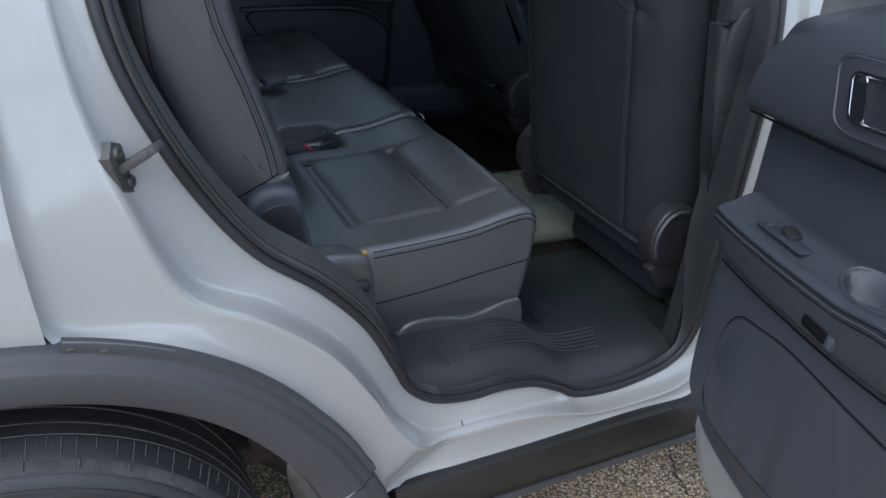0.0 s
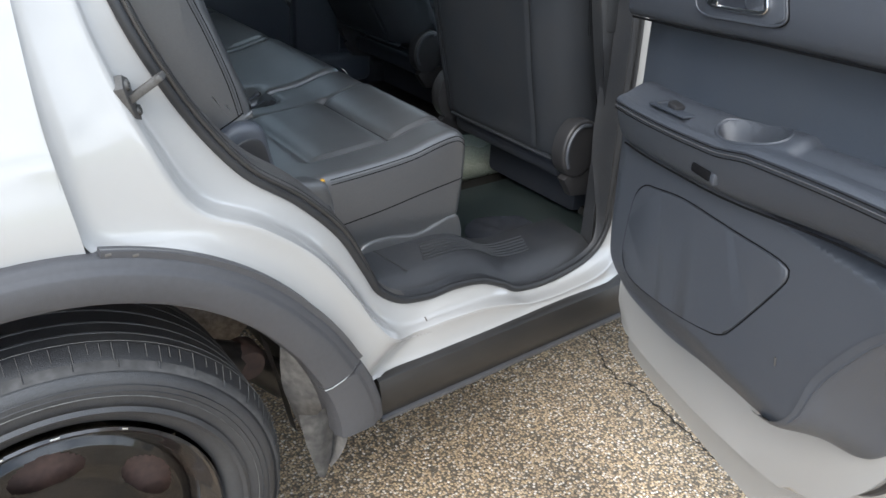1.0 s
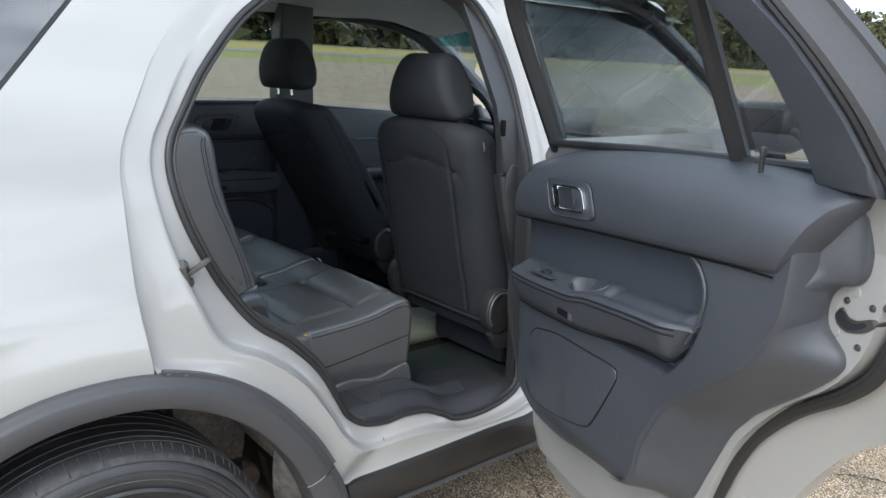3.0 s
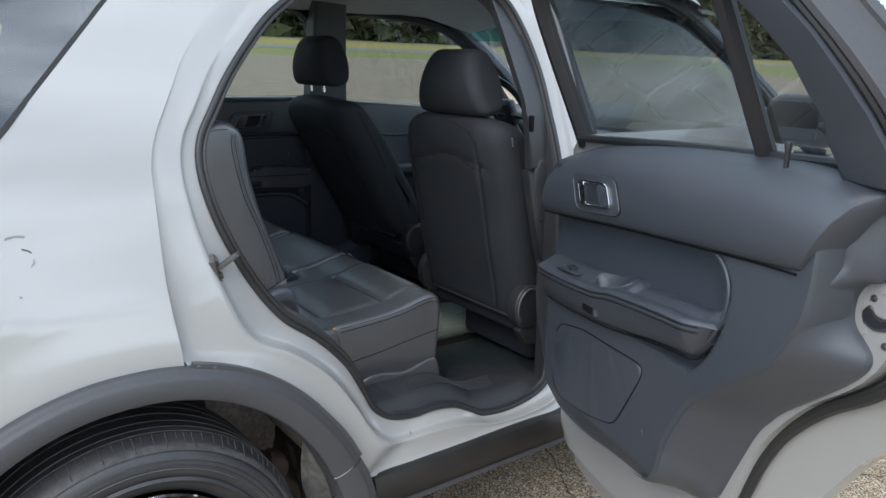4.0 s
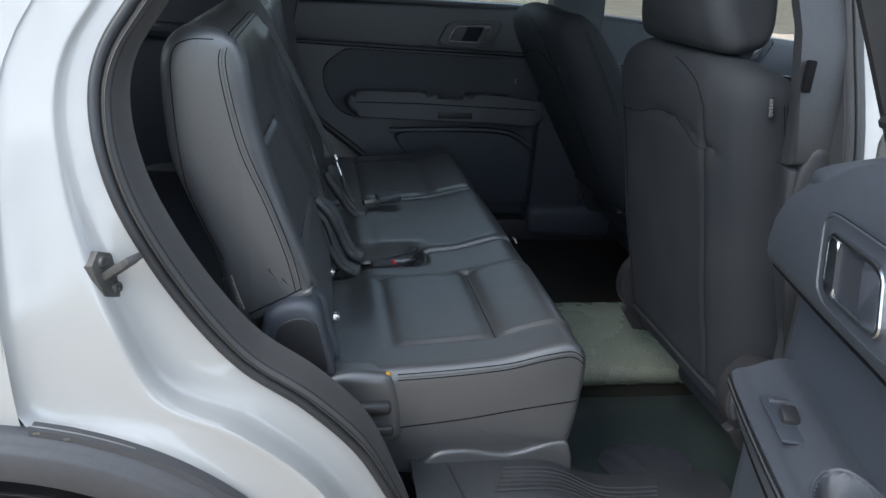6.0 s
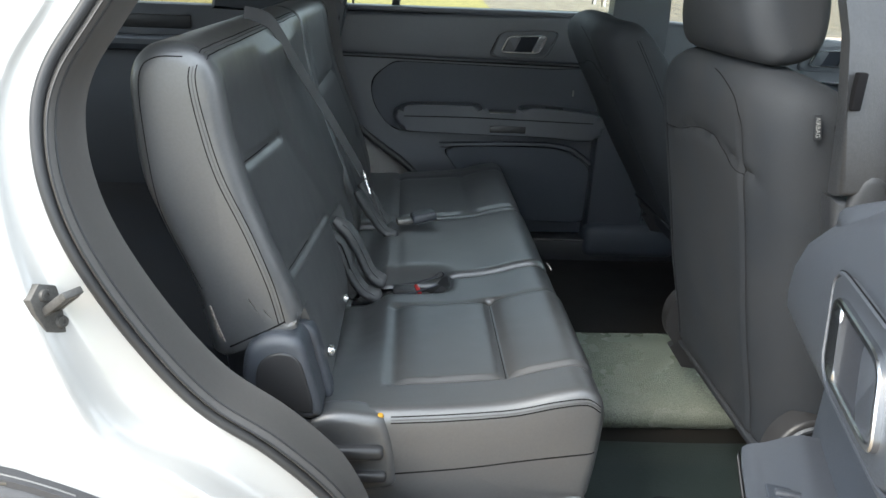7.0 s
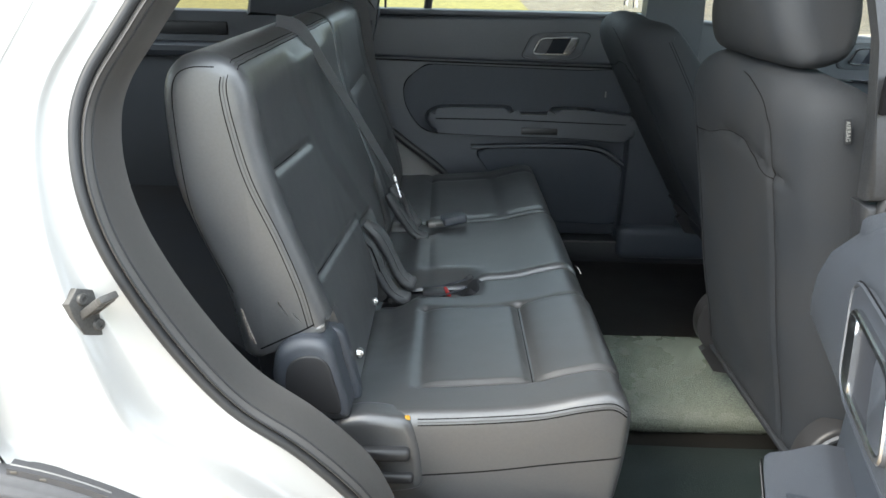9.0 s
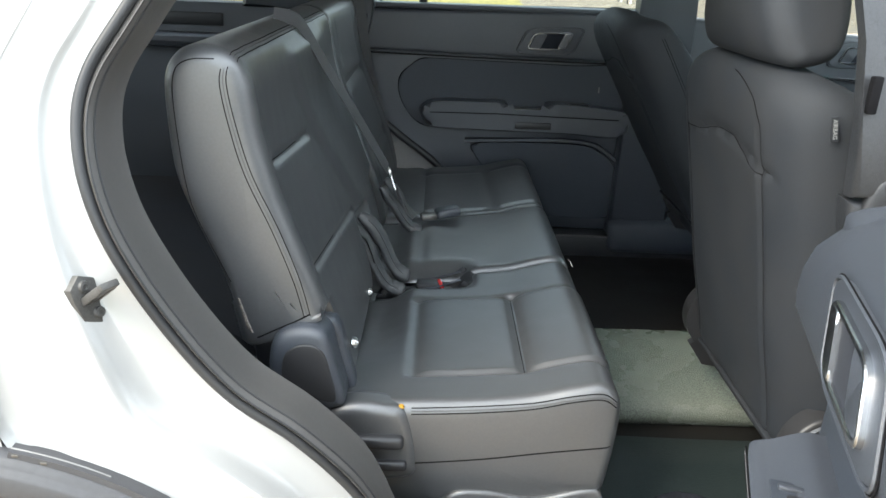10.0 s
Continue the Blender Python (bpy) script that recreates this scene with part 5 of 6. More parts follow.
for off, mat in ((-.0085, DARKSEAM), (-.013, STITCH), (-.0175, DARKSEAM)):
    seam("piping", near_c, cush_edge(off), (0, 1, 0), .0010, mat)
seam("seam", near_c, [(.535, .2, .628), (.65, .2, .640), (.75, .2, .655), (.856, .2, .668)], (0, 1, 0), .0012, DARKSEAM)
seam("front_seam", near_c, [(.54, .334, .9), (.70, .334, .9), (.80, .334, .9), (.855, .334, .9)], (0, 0, -1), .0015, STITCH)
for x in (.722,):
    seam("seam", near_c, [(x, .335, .9), (x, .48, .9), (x, .625, .9)], (0, 0, -1), .0009, DARKSEAM)
part("valance", pad([(.575, .50), (.60, .565), (.66, .575), (.74, .562), (.82, .582), (.852, .575), (.85, .50), (.70, .49)], .242, .266, .006, 60, 3), LEATHER, near_c, "loose leather valance with a wavy edge")
line("silver_clip", [(.872, .768, .762), (.868, .775, .770), (.863, .781, .774)], .0014, STEEL, near_c)


# backrests
BACK = [(.285, .70), (.33, .675), (.40, .685), (.432, .72), (.432, .77), (.408, .86), (.372, .96), (.335, 1.06), (.312, 1.15), (.302, 1.22), (.290, 1.255), (.255, 1.272), (.215, 1.266), (.190, 1.235), (.186, 1.18), (.192, 1.09), (.215, 1.02), (.250, .93), (.268, .84), (.275, .76)]


def spread(v, rows):
    """A value between the rows (v, w) given."""
    for (a, p), (b, q) in zip(rows, rows[1:]):
        if v <= b:
            return p + (q - p) * max(0, v - a) / (b - a)
    return rows[-1][1]


def lobe_y(z):
    return spread(z, ((.80, .755), (.89, .735), (1.024, .637), (1.143, .57), (1.26, .51)))


CROSS = ((1.105, .07), (.940, .09))  # cross seams: height at the outer end and fall along the bench


def back_dip(x, y, z):
    if x < .26:
        return wrinkle(x, y, z, .6)
    d = wrinkle(x, y, z, 1.6)
    inside = ease((y - .300) / .02) * ease((lobe_y(z) - .005 - y) / .02)
    for z0, fall in CROSS:
        d += groove(z - z0 + fall * (y - .28), .008, .0055) * inside
    high = ease((1.25 - z) / .03) * ease((z - .70) / .08)
    d -= .004 * math.exp(-((y - .292) / .018) ** 2) * high
    d -= .011 * ease((y - lobe_y(z)) / .07) * ease((1.04 - y) / .22) * high
    # hollow for the belt guides
    d += .030 * ease((.895 - z) / .03) * ease((y - .700) / .03) * ease((.825 - y) / .03)
    return d + .014 * ease((.90 - z) / .04) * ease((y - .95) / .03)


def back_cut(x, y, z):
    """The outer end stops above the recliner cover."""
    low = .828 + .50 * max(0, x - .285)
    if z < low:
        f = ease((.338 - y) / .026)
        return (x + (min(x, .395) - x) * f, y, z + (low + (z - low) * .06 - z) * f)
    return (x, y, z)


near_b = part("backrest", pad(BACK, .262, 1.104, .024, 420, 170, back_dip, back_cut, .002), LEATHER, bench, "black leather backrest with cross seams, worn at its lower corner")


def back_far_dip(x, y, z):
    if x < .26:
        return 0
    d = groove(y - 1.18, .008, .006) + groove(y - 1.55, .008, .006) if z < 1.235 else 0
    if 1.18 < y < 1.55:
        d += groove(z - 1.075, .010, .008) + groove(z - .885, .010, .008)
    return d


part("backrest", pad([(x, z) for x, z in BACK], 1.105, 1.66, .014, 100, 36, back_far_dip), LEATHER, bench, "black leather backrest with bolsters and cross seams")
FRONT = [(.374, .878), (.360, .936), (.332, 1.015), (.298, 1.098), (.280, 1.170), (.272, 1.222), (.275, 1.244)]
for dx, mat in ((.0045, DARKSEAM), (0, STITCH), (-.0045, DARKSEAM)):
    seam("piping", near_b, [(x + dx, .2, z + dx * .3) for x, z in FRONT], (0, 1, 0), .0008, mat)
    seam("piping", near_b, [(.285 + dx, y, 1.4) for y in (.275, .30, .5, .70, 1.09)], (0, 0, -1), .0008, mat, 90)
seam("piping", near_b, [(.262, .2, .93), (.230, .2, 1.00), (.212, .2, 1.06), (.203, .2, 1.18), (.207, .2, 1.235), (.228, .2, 1.253), (.262, .2, 1.255)], (0, 1, 0), .0008, DARKSEAM)
seam("piping", near_b, [(.297, .2, .840), (.33, .2, .857), (.36, .2, .872), (.378, .2, .882)], (0, 1, 0), .0012, DARKSEAM)
for z0, fall in CROSS:
    seam("seam", near_b, [(.6, y, z0 - fall * (y - .28)) for y in (.305, .40, .50)], (-1, 0, 0), .0008, DARKSEAM)
# pale scuffs at the lower corner of its side
WORN = material("worn_leather", (0.24, 0.21, 0.18), 0.7, grain=0.5, grain_scale=250, stain=0.6, stain_scale=60, stain_color=(0.07, 0.068, 0.066))
for k, (x, z, l) in enumerate(((.272, .905, .030), (.2745, .893, .034), (.278, .884, .030), (.2815, .872, .024))):
    seam("scuff", near_b, [(x, .2, z), (x + .004, .2, z - l * .5), (x + .006 + .002 * (k % 2), .2, z - l)], (0, 1, 0), .0019, WORN, 14)
# chrome snaps
for x, y, z in ((.437, .625, .752), (.437, .352, .786)):
    sn = part("snap", lathe([(.0005, -.004), (.004, -.0045), (.0045, -.002), (.008, -.003), (.0095, .0), (.0095, .006)], 14, Matrix.Translation((x, y, z)) @ Matrix.Rotation(radians(90), 4, "Z")), SNAP, near_b, "round metal snap")
    part("snap_socket", lathe([(.0005, -.0052), (.0032, -.0052), (.0034, -.004)], 10, Matrix.Translation((x, y, z)) @ Matrix.Rotation(radians(90), 4, "Z")), BLACK, sn)
# recliner cover and side trim
rc = [(.318, .790), (.318, .824), (.327, .850), (.352, .867), (.386, .868), (.407, .852), (.418, .805), (.431, .748), (.426, .732), (.40, .728), (.345, .748)]
cov = part("recliner_cover", pad(rc, .237, .306, .015, 90, 4), TRIM, bench, "dark grey plastic recliner cover, scuffed")
face = [(.338, .782), (.338, .812), (.347, .832), (.366, .843), (.388, .842), (.402, .828), (.411, .795), (.419, .752), (.405, .744), (.36, .760)]
part("cover_face", pad(face, .2345, .246, .003, 70, 3), BLACK, cov)
flange = [(.376 + (x - .376) * 1.04 + .008, .795 + (z - .795) * .98 - .006) for x, z in rc]
part("cover_flange", pad(flange, .300, .332, .008, 90, 2), TRIM, cov)
for k, (x, z) in enumerate(((.352, .815), (.356, .806), (.395, .775))):
    part("scratch", tube([(x, .2366, z), (x + .006, .2366, z - .002 + .003 * k)], .0006, 4), SEALTRIM, cov)
part("side_shield", pad([(.40, .60), (.40, .71), (.44, .738), (.50, .735), (.528, .722), (.545, .64), (.53, .60)], .236, .29, .016, 40, 4), LEATHER, bench, "dark seat side cover")
part("lever", rbox(.425, .525, .222, .245, .665, .688, .008, 3, Matrix.Identity(4)), BLACK, bench, "black seat lever")
part("lever", rbox(.44, .53, .226, .245, .622, .640, .006, 3), BLACK, bench, "black seat lever")
part("yellow_tag", rbox(.514, .524, .246, .256, .718, .734, .004), YELLOW, bench, "small yellow plastic tag")
# buckles and belt
bk = part("buckle_pocket", pad([(.505, .680), (.51, .694), (.56, .700), (.61, .712), (.645, .738), (.655, .730), (.62, .69), (.55, .675)], .715, .795, .012, 36, 8), BLACK, bench, "black buckle pocket sunk between the cushions")
part("buckle_housing", rbox(.528, .579, .738, .772, .690, .722, .006, 2), BLACK, bk)
part("red_button", rbox(-.004, .004, -.019, .017, -.014, .014, .002, 2, Matrix.Translation((.583, .754, .709)) @ Matrix.Rotation(radians(14), 4, "Z") @ Matrix.Rotation(radians(-14), 4, "Y")), RED, bk, "red buckle release button")
for y0 in (.729, .781):
    part("pocket_rim", tube([(.520, y0, .712), (.57, y0 + .002, .718), (.625, y0 + .004 * (1 if y0 < .75 else -1), .738)], .0022, 6), TRIM, bk)
part("buckle", rbox(-.032, .032, -.022, .022, -.011, .013, .008, 3, Matrix.Translation((.598, 1.10, .768)) @ Matrix.Rotation(radians(12), 4, "Z") @ Matrix.Rotation(radians(-10), 4, "Y")), TRIM, bench, "grey plastic seat belt buckle")
part("buckle_tongue", rbox(-.022, .022, -.014, .014, -.007, .009, .005, 2, Matrix.Translation((.550, 1.088, .757)) @ Matrix.Rotation(radians(12), 4, "Z")), STEEL, bench)
# moulded belt guides that lie in the gaps between the backrests
def guide(pts, w, h):
    """A flat thick boot, seen on its broad side, with a rounded foot."""
    prof = [(w * c, h * d) for c, d in ((-1, 0), (-.92, .6), (-.7, .95), (0, 1.1), (.7, .95), (.92, .6), (1, 0), (.92, -.8), (-.92, -.8))]
    line_ = catmull(pts, 7)
    m = len(line_)
    rows_ = []
    for i, p in enumerate(line_):
        t_ = (line_[min(i + 1, m - 1)] - line_[max(i - 1, 0)]).normalized()
        side = t_.cross(Vector((.55, -.8, .35))).normalized()
        up_ = side.cross(t_)
        k = i / (m - 1)
        f = min(1, .55 + 3 * k) * min(1, .6 + 6 * (1 - k)) * (.86 if .35 < k < .7 else 1)
        rows_.append([p + side * a_ * f + up_ * b_ * f for a_, b_ in prof])
    return grid(rows_, wrap=True, cap=True)


GUIDES = [[(.396, .735, .850), (.417, .735, .816), (.435, .735, .772), (.459, .735, .729), (.484, .735, .711), (.503, .735, .706)],
          [(.402, .768, .868), (.432, .768, .842), (.455, .768, .800), (.474, .768, .757), (.493, .768, .735), (.512, .768, .728)]]
FAR_GUIDES = [[(.430, 1.04, .850), (.460, 1.04, .806), (.488, 1.04, .762), (.510, 1.04, .742), (.533, 1.04, .735)],
              [(.436, 1.085, .856), (.468, 1.085, .812), (.490, 1.085, .775), (.508, 1.085, .752)]]
for g, w in [(g, .0165) for g in GUIDES] + [(g, .015) for g in FAR_GUIDES]:
    boot = part("belt_guide", guide(g, w, .010), BOOT, bench, "black moulded rubber belt guide")
    for off in (-.006, .006):
        part("guide_rib", tube([Vector(p) + Vector((off * .8, -.0095, off * .5)) for p in catmull(g, 6)][3:-6], .0018, 6), BOOT, boot)
part("guide_strut", tube([(.405, .720, .842), (.420, .722, .828), (.432, .722, .795), (.438, .722, .775)], .0016, 5), DARKSEAM, bench)
belt_pts = catmull([(.250, .704, 1.279), (.286, .712, 1.272), (.304, .728, 1.250), (.330, .775, 1.188), (.390, .892, 1.045), (.446, .993, .910)], 6)
belt = part("seat_belt", sweep(belt_pts, [(-.017, -.001), (.017, -.001), (.017, .0012), (-.017, .0012)], up=(1, -.30, .3)), BELT, bench, "black seat belt webbing")
bl_m = Matrix.Translation((.452, 1.0, .898)) @ Matrix.Rotation(radians(-24), 4, "X") @ Matrix.Rotation(radians(-20), 4, "Y")
part("belt_latch", rbox(-.004, .005, -.024, .024, -.010, .012, .004, 2, bl_m), SNAP, belt, "steel belt latch")
part("latch_tongue", rbox(-.002, .002, -.006, .006, -.046, -.008, .001, 1, bl_m), SNAP, belt)
line("belt_tail", [(.462, 1.01, .868), (.474, 1.03, .835), (.486, 1.045, .79), (.505, 1.06, .758)], .005, BELT, belt)


# ---- front seats ----
def front_seat(yc, label):
    s = empty("front_seat", label, "seat", "front seats")
    s.location = (0, yc, 0)
    B = [(1.20, .60), (1.175, .63), (1.138, .655), (1.122, .72), (1.090, .85), (1.060, 1.0), (1.035, 1.12), (1.022, 1.20), (1.028, 1.245), (1.055, 1.268), (1.095, 1.262), (1.125, 1.21), (1.165, 1.08), (1.205, .92), (1.235, .78), (1.25, .66), (1.22, .60)]

    def dipf(x, y, z):
        back = x < 1.11 - (z - .7) * .15 + .03
        d = .5 * wrinkle(x, y, z)
        if back:
            arcz = 1.143 - .034 * min(1, abs(y + .01) / .18) ** 1.5
            d += groove(z - arcz, .007, .006) * max(0, min(1, (.20 - abs(y)) / .02))
            d += (groove(y + .150, .006, .005) + groove(y - .195, .006, .004)) * max(0, min(1, (1.20 - z) / .03))
            d += .006 * math.exp(-(y / .12) ** 2) * math.exp(-((z - .9) / .2) ** 2)
        return d

    def shp(x, y, z):
        # flat across the back; the door side wraps forwards, the shoulders slope
        e = abs(y) / .245
        f = max(0, (z - 1.05) / .2)
        w = min(1.3, max(0, (-y - .142) / .10)) ** 1.6
        yy = y * (1 - .05 * f - .02 * max(0, (.75 - z) / .15))
        return (x + .036 * w + .014 * e ** 6, yy, z - .030 * e ** 3 * f)

    b = part("backrest", pad(B, -.248, .248, .04, 120, 56, dipf, shp), CLOTH, s, "black vinyl seat back with a curved cross seam")
    seam("seam", b, [(.9, -.150, 1.105), (.9, -.150, 1.0), (.9, -.150, .85), (.9, -.150, .67)], (1, 0, 0), .0009, DARKSEAM)
    seam("seam", b, [(.9, .195, 1.115), (.9, .197, 1.0), (.9, .20, .85), (.9, .20, .67)], (1, 0, 0), .0009, DARKSEAM)
    seam("seam", b, [(.9, -.150, 1.105), (.9, -.150, 1.15), (.9, -.146, 1.185), (.9, -.12, 1.215), (.9, -.06, 1.236), (.9, -.02, 1.243)], (1, 0, 0), .0009, DARKSEAM)
    seam("seam", b, [(.9, -.150, 1.107), (.9, -.12, 1.112), (.9, -.06, 1.136), (.9, -.01, 1.143), (.9, .05, 1.137), (.9, .12, 1.120), (.9, .195, 1.113)], (1, 0, 0), .0009, DARKSEAM)
    for off in (0, .006):
        seam("seam", b, [(1.112 + off, -.5, 1.20), (1.125 + off, -.5, 1.14), (1.143 + off, -.5, 1.05), (1.160 + off, -.5, .95)], (0, 1, 0), .0008, DARKSEAM)
    H = [(1.035, 1.275), (1.008, 1.31), (.998, 1.37), (1.012, 1.435), (1.045, 1.465), (1.085, 1.455), (1.112, 1.40), (1.112, 1.33), (1.090, 1.285)]
    h = part("head_restraint", pad(H, -.140, .140, .028, 72, 24, lambda x, y, z: .7 * wrinkle(x, y, z), lambda x, y, z: (x + .03 * (abs(y) / .15) ** 3, y * (1 + .28 * (1.37 - z) / .1), z)), CLOTH, s, "black cloth head restraint")
    for sy in (-.055, .055):
        part("post", tube([(1.062, sy, 1.25), (1.058, sy, 1.30)], .0065, 8, up=(1, 0, 0)), CHROME, h, "chrome post")
    part("base_cushion", pad([(1.24, .57), (1.23, .66), (1.26, .70), (1.45, .715), (1.68, .735), (1.74, .70), (1.72, .60), (1.6, .56)], -.255, .255, .05, 60, 20), CLOTH, s, "black cloth seat cushion")
    part("seat_box", rbox(1.27, 1.62, -.18, .18, .46, .58, .02, 2), CARPET_AND_SHADE, s, "black seat base")
    part("back_skirt", pad([(1.175, .595), (1.165, .615), (1.165, .64), (1.18, .65), (1.22, .62), (1.21, .59)], -.215, .215, .02, 30, 10), CARPET_AND_SHADE, s, "dark plastic skirt under the seat back")
    o = [(1.175 + .060 * math.cos(radians(a)), .688 + .072 * math.sin(radians(a))) for a in range(0, 360, 12)]
    for sy in (-1, 1):
        hc = part("hinge_cover", plate(o, sy * .264, sy * .225, .008, 3), BLACK, s, "black plastic seat hinge cover")
        # Paler arc drawn for the highlight along the round cover's edge.
        part("hinge_highlight", tube(catmull([(1.175 + .050 * math.cos(radians(a)), sy * .2655, .688 + .060 * math.sin(radians(a))) for a in (70, 100, 130, 160, 190, 220)], 4), .0045, 6), TRIM, hc, "dull grey crescent drawn as a highlight")
        part("hinge_bracket", plate([(1.135, .615), (1.17, .640), (1.24, .63), (1.28, .59), (1.27, .55), (1.17, .565)], sy * .258, sy * .235, .006, 2), BLACK, s)
    part("board_edge", rbox(1.134, 1.150, -.205, .195, .648, .655, .003, 2), CLOTH, s, "dark edge of the seat back board")
    for sy in (-.19, .19):
        part("seat_rail", rbox(1.30, 1.66, sy - .02, sy + .02, .452, .475, .004), STEEL, s)
    return s


fs = front_seat(.465, "black cloth front passenger seat seen from behind")
tag_m = Matrix.Translation((1.086, -.2415, 1.198)) @ Matrix.Rotation(radians(-14), 4, "Z") @ Matrix.Rotation(radians(-10), 4, "Y")
tag = part("side_tag", rbox(-.005, .005, -.001, .001, -.017, .017, .0006, 1, tag_m), CLOTH, fs, "small dark side tag with pale lettering")
font = bpy.data.curves.new("tag_text", "FONT")
font.body, font.size, font.align_x, font.align_y, font.extrude = "AIRBAG", .0078, "CENTER", "CENTER", .0002
tmp = new("tag_text_curve", font)
word = bpy.data.meshes.new_from_object(tmp.evaluated_get(bpy.context.evaluated_depsgraph_get()))
bpy.data.objects.remove(tmp)
word.materials.clear()
word.materials.append(TAG)
word.transform(tag_m @ Matrix.Translation((0, -.0016, 0)) @ Matrix.Rotation(radians(90), 4, "X") @ Matrix.Rotation(radians(-90), 4, "Z"))
lettering = new("lettering", word)
lettering.parent = tag
lettering["label"] = "pale lettering AIRBAG"
for ch in fs.children:
    if ch.name.startswith("head_restraint"):
        ch.location.z = -.010
ds = front_seat(1.375, "black cloth driver seat with raised head restraint")
# the driver's seat stands further forward, with its back reclined
lean = Matrix.Translation((1.045, 0, 1.20)) @ Matrix.Rotation(radians(-17.5), 4, "Y") @ Matrix.Translation((-1.045, 0, -1.20))
for ch in ds.children:
    if ch.name.split(".")[0] in ("backrest", "board_edge"):
        ch.matrix_basis = lean
    elif ch.name.startswith("head_restraint"):
        ch.location.z = .040
    else:
        ch.location.x = .21
MATLINE = [(.950, .240), (.975, .300), (.965, .350), (1.000, .392), (1.060, .408), (1.110, .385), (1.155, .362), (1.150, .300), (1.110, .262), (1.060, .245), (1.010, .222)]
mrows, mring = [], resample(catmull([(x, y, 0) for x, y in MATLINE], 6, True), 60, True)
mmid = sum(mring, Vector()) / 60
for f in (1.0, .985, .95, .85, .7, .5, .3, .12):
    mrows.append([Vector((mmid.x + (p.x - mmid.x) * f, mmid.y + (p.y - mmid.y) * f, .447 + (0 if f > .99 else .006 + .007 * noise.noise(Vector((p.x * f * 28 + f, p.y * f * 28, 1))))) ) for p in mring])
part("floor_mat", grid(mrows, wrap=True, cap=True), CARPET_AND_SHADE, None, "")
tagged(bpy.data.objects["floor_mat"], "crumpled black carpet floor mat on the cabin floor", "floor mat")

# ---- ground and distance ----
def ground_material():
    m = bpy.data.materials.new("exposed_aggregate")
    m.use_nodes = True
    n, l = m.node_tree.nodes, m.node_tree.links
    b = n["Principled BSDF"]
    b.inputs["Roughness"].default_value = 0.82
    co = n.new("ShaderNodeTexCoord")
    vor = n.new("ShaderNodeTexVoronoi")
    vor.inputs["Scale"].default_value = 165
    l.new(co.outputs["Object"], vor.inputs["Vector"])
    ramp = n.new("ShaderNodeValToRGB")
    e = ramp.color_ramp.elements
    e[0].position, e[0].color = 0.0, (0.21, 0.15, 0.10, 1)
    e[1].position, e[1].color = 1.0, (0.85, 0.78, 0.68, 1)
    for p, c in ((.3, (0.43, 0.305, 0.18, 1)), (.55, (0.60, 0.44, 0.26, 1)), (.8, (0.50, 0.38, 0.255, 1))):
        k = e.new(p)
        k.color = c
    sep = n.new("ShaderNodeSeparateColor")
    l.new(vor.outputs["Color"], sep.inputs["Color"])
    l.new(sep.outputs["Red"], ramp.inputs["Fac"])
    gap = n.new("ShaderNodeMapRange")
    gap.inputs["From Min"].default_value, gap.inputs["From Max"].default_value = 0.40, 0.68
    l.new(vor.outputs["Distance"], gap.inputs["Value"])
    mix = n.new("ShaderNodeMixRGB")
    mix.inputs["Color2"].default_value = (0.12, 0.098, 0.070, 1)
    l.new(gap.outputs["Result"], mix.inputs["Fac"])
    l.new(ramp.outputs["Color"], mix.inputs["Color1"])
    big = n.new("ShaderNodeTexNoise")
    big.inputs["Scale"].default_value, big.inputs["Detail"].default_value = 2.5, 8
    l.new(co.outputs["Object"], big.inputs["Vector"])
    r = n.new("ShaderNodeMapRange")
    r.inputs["From Min"].default_value, r.inputs["From Max"].default_value, r.inputs["To Min"].default_value, r.inputs["To Max"].default_value = .3, .7, .72, 1.2
    l.new(big.outputs["Fac"], r.inputs["Value"])
    mul = n.new("ShaderNodeVectorMath")
    mul.operation = "SCALE"
    l.new(mix.outputs["Color"], mul.inputs[0])
    l.new(r.outputs["Result"], mul.inputs["Scale"])
    l.new(mul.outputs["Vector"], b.inputs["Base Color"])
    bp_ = n.new("ShaderNodeBump")
    bp_.inputs["Strength"].default_value, bp_.inputs["Distance"].default_value, bp_.invert = 0.9, 0.004, True
    l.new(vor.outputs["Distance"], bp_.inputs["Height"])
    l.new(bp_.outputs["Normal"], b.inputs["Normal"])
    return m


AGG = ground_material()
GRASS = material("grass", (0.23, 0.24, 0.06), 0.9, grain=0.4, grain_scale=6, stain=0.6, stain_scale=0.15, stain_color=(0.30, 0.24, 0.09))
DRYGRASS = material("dry_grass", (0.40, 0.31, 0.09), 0.9, grain=0.35, grain_scale=8, stain=0.5, stain_scale=0.2, stain_color=(0.22, 0.22, 0.06))
ASPHALT = material("pale_road", (0.27, 0.25, 0.22), 0.9, grain=0.2, grain_scale=30, stain=0.4, stain_scale=0.6)
CRACK = material("dark_crack", (0.035, 0.028, 0.02), 0.95, grain=0.3, grain_scale=60)


def rise(y):
    """The land climbs gently away from the far side of the car."""
    return .05 * (min(max(y, 10), 400) - 10)


def sheet(name, x0, x1, y0, y1, z, mat, label, cat):
    ys = [y0] + [v for v in (10, 400) if y0 < v < y1] + [y1]
    return tagged(part(name, grid([[Vector((x, y, z + rise(y))) for x in (x0, x1)] for y in ys]), mat, None, "", False), label, cat, "", "structure")


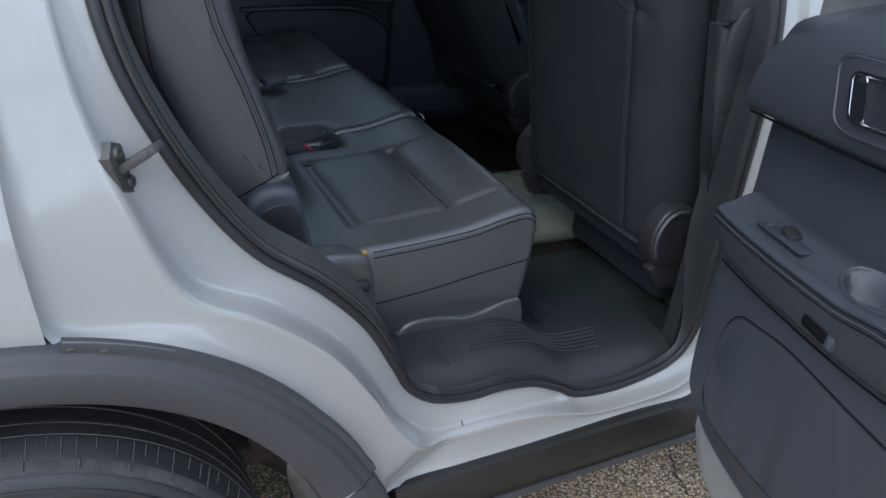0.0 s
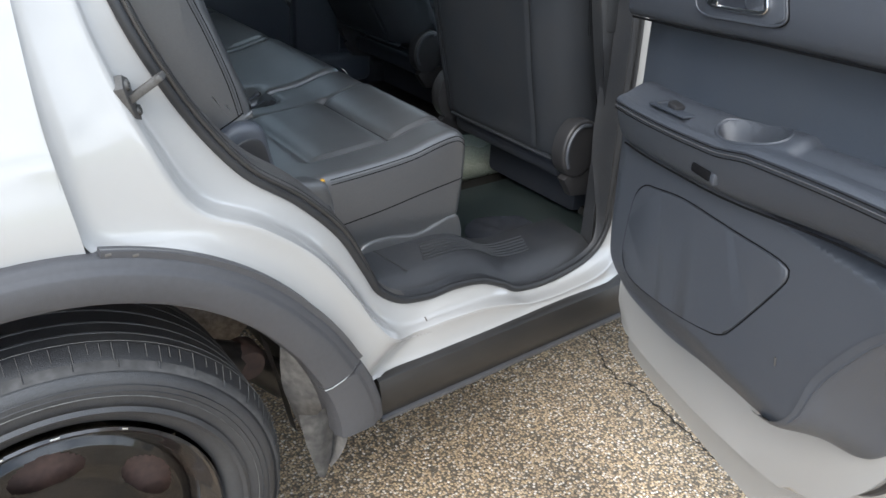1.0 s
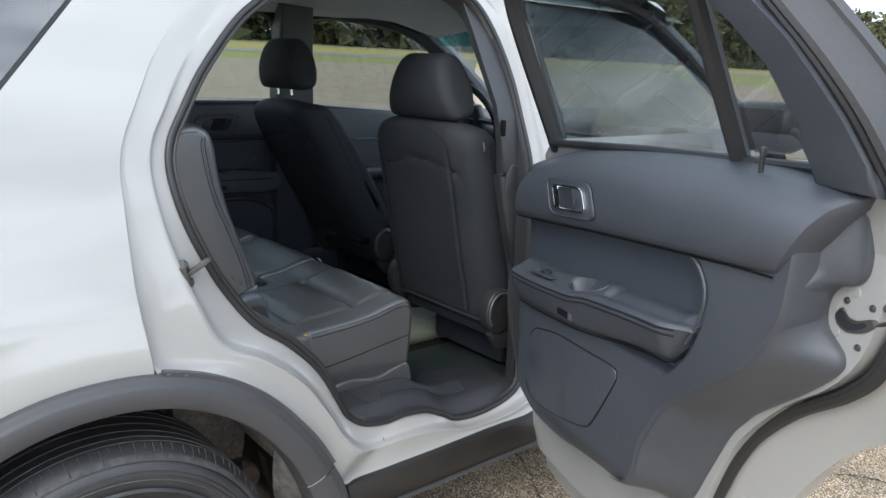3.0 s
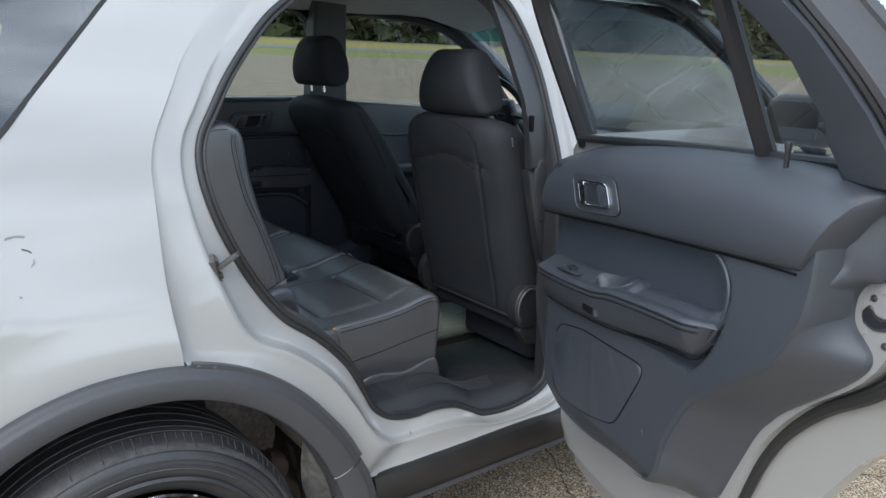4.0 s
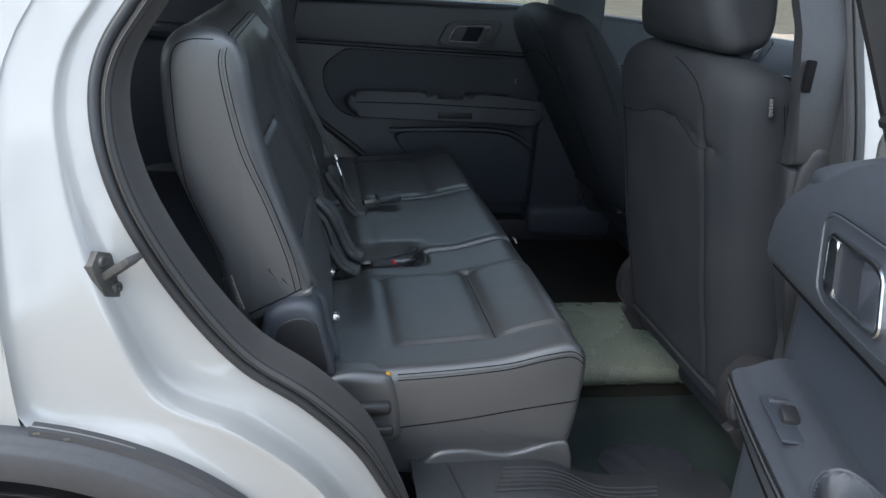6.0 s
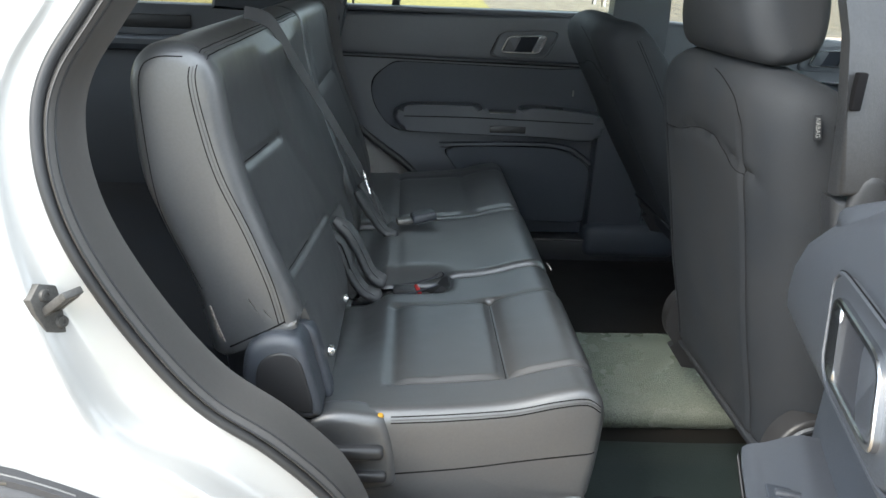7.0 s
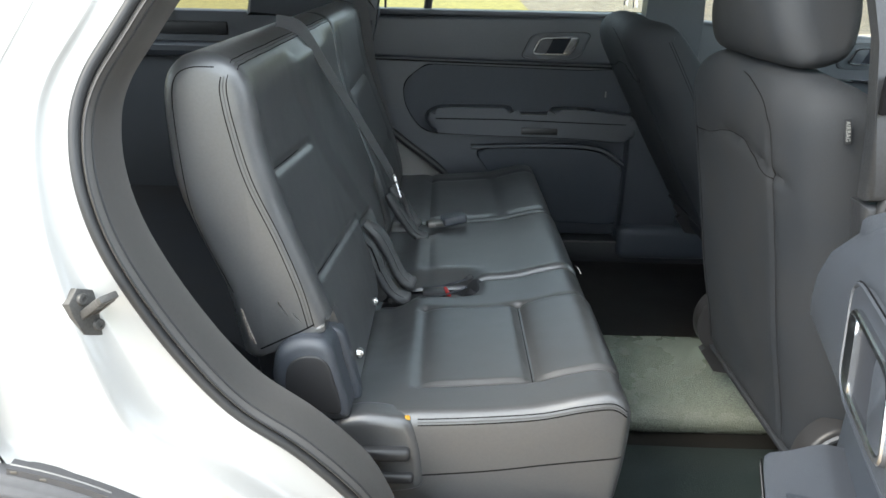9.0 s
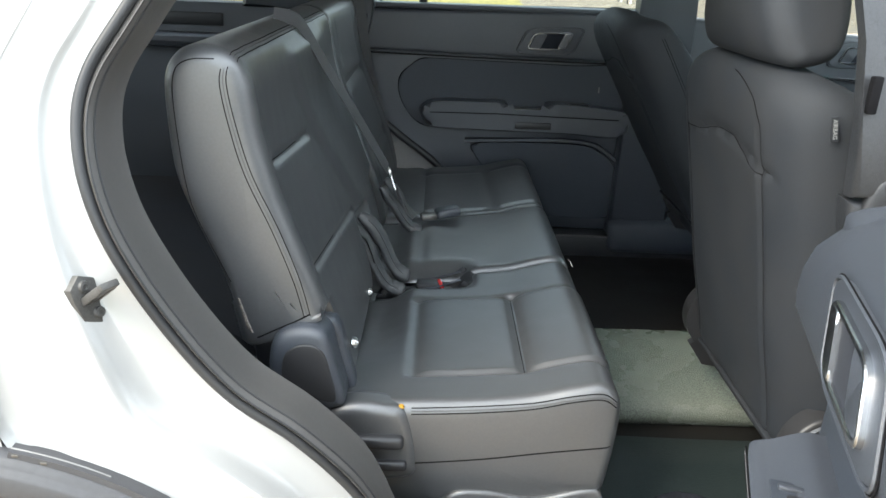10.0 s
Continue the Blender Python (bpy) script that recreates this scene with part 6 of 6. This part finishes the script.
sheet("ground", -900, 900, -900, 900, -.03, GRASS, "green and brown grass reaching to the horizon", "ground")
sheet("pavement", -60, 60, -14, 44, 0, AGG, "exposed aggregate concrete with brown pebbles", "pavement")
sheet("lawn", -80, 2.5, 13, 44, .02, DRYGRASS, "dry yellow grass plot bordering the pavement", "grass")
sheet("road", -400, 400, 57, 64, -.01, ASPHALT, "pale two-lane road", "road")
sheet("verge", -400, 400, 64, 92, -.015, DRYGRASS, "dry yellow grass field beyond the road", "grass")
sheet("track", -400, 400, 92, 96, -.005, ASPHALT, "pale gravel track before the trees", "road")
random.seed(4)
for pts in ([(1.56, .60), (1.52, .45), (1.45, .29), (1.385, .19), (1.35, .105), (1.365, .036), (1.345, -.08), (1.325, -.20), (1.305, -.33), (1.27, -.60), (1.30, -.95), (1.22, -1.5)],
            [(2.12, -.22), (2.25, -.30), (2.36, -.386), (2.44, -.48), (2.49, -.59), (2.62, -.80), (2.70, -1.2)]):
    line_pts = catmull([(x, y, 0) for x, y in pts], 8)
    rows = []
    for k, p in enumerate(line_pts):
        j, w = Vector((random.uniform(-.006, .006), random.uniform(-.006, .006), 0)), random.uniform(.0015, .0045)
        rows.append([p + j + Vector((-w, 0, .0035)), p + j + Vector((w, .002, .0035))])
    tagged(part("crack", grid(rows), CRACK, None, "", False), "thin dark crack across the aggregate concrete", "crack", "", "structure")


def tree_belt():
    """A far wood: trunks and crowns of many small leaf sprays, joined."""
    rng = np.random.default_rng(9)
    verts, faces = [], []
    for k in range(420):
        if k < 385:
            x, y = rng.uniform(-330, 360), rng.uniform(104, 140)
        else:
            x, y = rng.uniform(230, 300), rng.uniform(-80, 190)
        h = rng.uniform(13, 22) if k < 385 else rng.uniform(5, 9)
        for a in range(3):
            i = len(verts)
            dx, dy = .3 * math.cos(a * 2.1), .3 * math.sin(a * 2.1)
            verts += [(x + dx, y + dy, rise(y) - .3), (x - dy, y + dx, rise(y) - .3), (x, y, rise(y) + h * .8)]
            faces.append((i, i + 1, i + 2))
        n = 800
        lobes = rng.normal(0, 1, (12, 3)) * (3.2, 2.4, h * .26) + (x, y, h * .36 + rise(y))
        c = lobes[rng.integers(0, 12, n)] + rng.normal(0, 1, (n, 3)) * (1.6, 1.3, 2.0)
        c[:, 2] = np.clip(c[:, 2], .3 + rise(y), h + rise(y))
        i = len(verts)
        verts += (c[:, None, :] + rng.normal(0, .85, (n, 3, 3))).reshape(-1, 3).tolist()
        faces += [(i + 3 * j, i + 3 * j + 1, i + 3 * j + 2) for j in range(n)]
    me = bpy.data.meshes.new("tree_line")
    me.from_pydata(verts, [], faces)
    me.materials.append(LEAF)
    return new("tree_line", me)


LEAF = material("far_foliage", (0.11, 0.12, 0.055), 0.9, grain=0.4, grain_scale=0.8, stain=0.5, stain_scale=0.2, stain_color=(0.10, 0.085, 0.045))
tagged(tree_belt(), "distant wood of mixed green and brown trees", "trees", "", "stuff")


# ---- small marks ----
SCUFF = material("grey_scuff", (0.30, 0.29, 0.28), 0.7, grain=0.3, grain_scale=200)
DARKMARK = material("dark_chip", (0.12, 0.10, 0.09), 0.8, grain=0.2)


def mark(name, pts, w, mat):
    """A thin scuff lying on the quarter panel."""
    ln = catmull([(x, quarter_y(x, z) - .0012, z) for x, z in pts], 4)
    return part(name, sweep(ln, [(-w, 0), (w, 0), (w, .0008), (-w, .0008)], up=(0, 1, 0)), mat, car)


mark("scuff", [(-0.217, 1.099), (-0.202, 1.102), (-0.187, 1.100)], .0022, SCUFF)
mark("scuff", [(-0.194, 1.080), (-0.184, 1.076), (-0.180, 1.072)], .0014, DARKMARK)
mark("scuff", [(-0.178, 1.062), (-0.178, 1.055), (-0.183, 1.050)], .0012, SCUFF)
mark("scuff", [(-0.207, 1.002), (-0.204, 1.000)], .0016, SCUFF)


jamb = bpy.data.objects["door_jamb"]
seam("scratch", jamb, [(.535, -.1, .494), (.58, -.1, .474), (.635, -.1, .465)], (0, 1, 0), .0008, SCUFF, 20)
seam("scratch", jamb, [(.634, -.1, .483), (.636, -.1, .486)], (0, 1, 0), .0016, DARKMARK, 6)
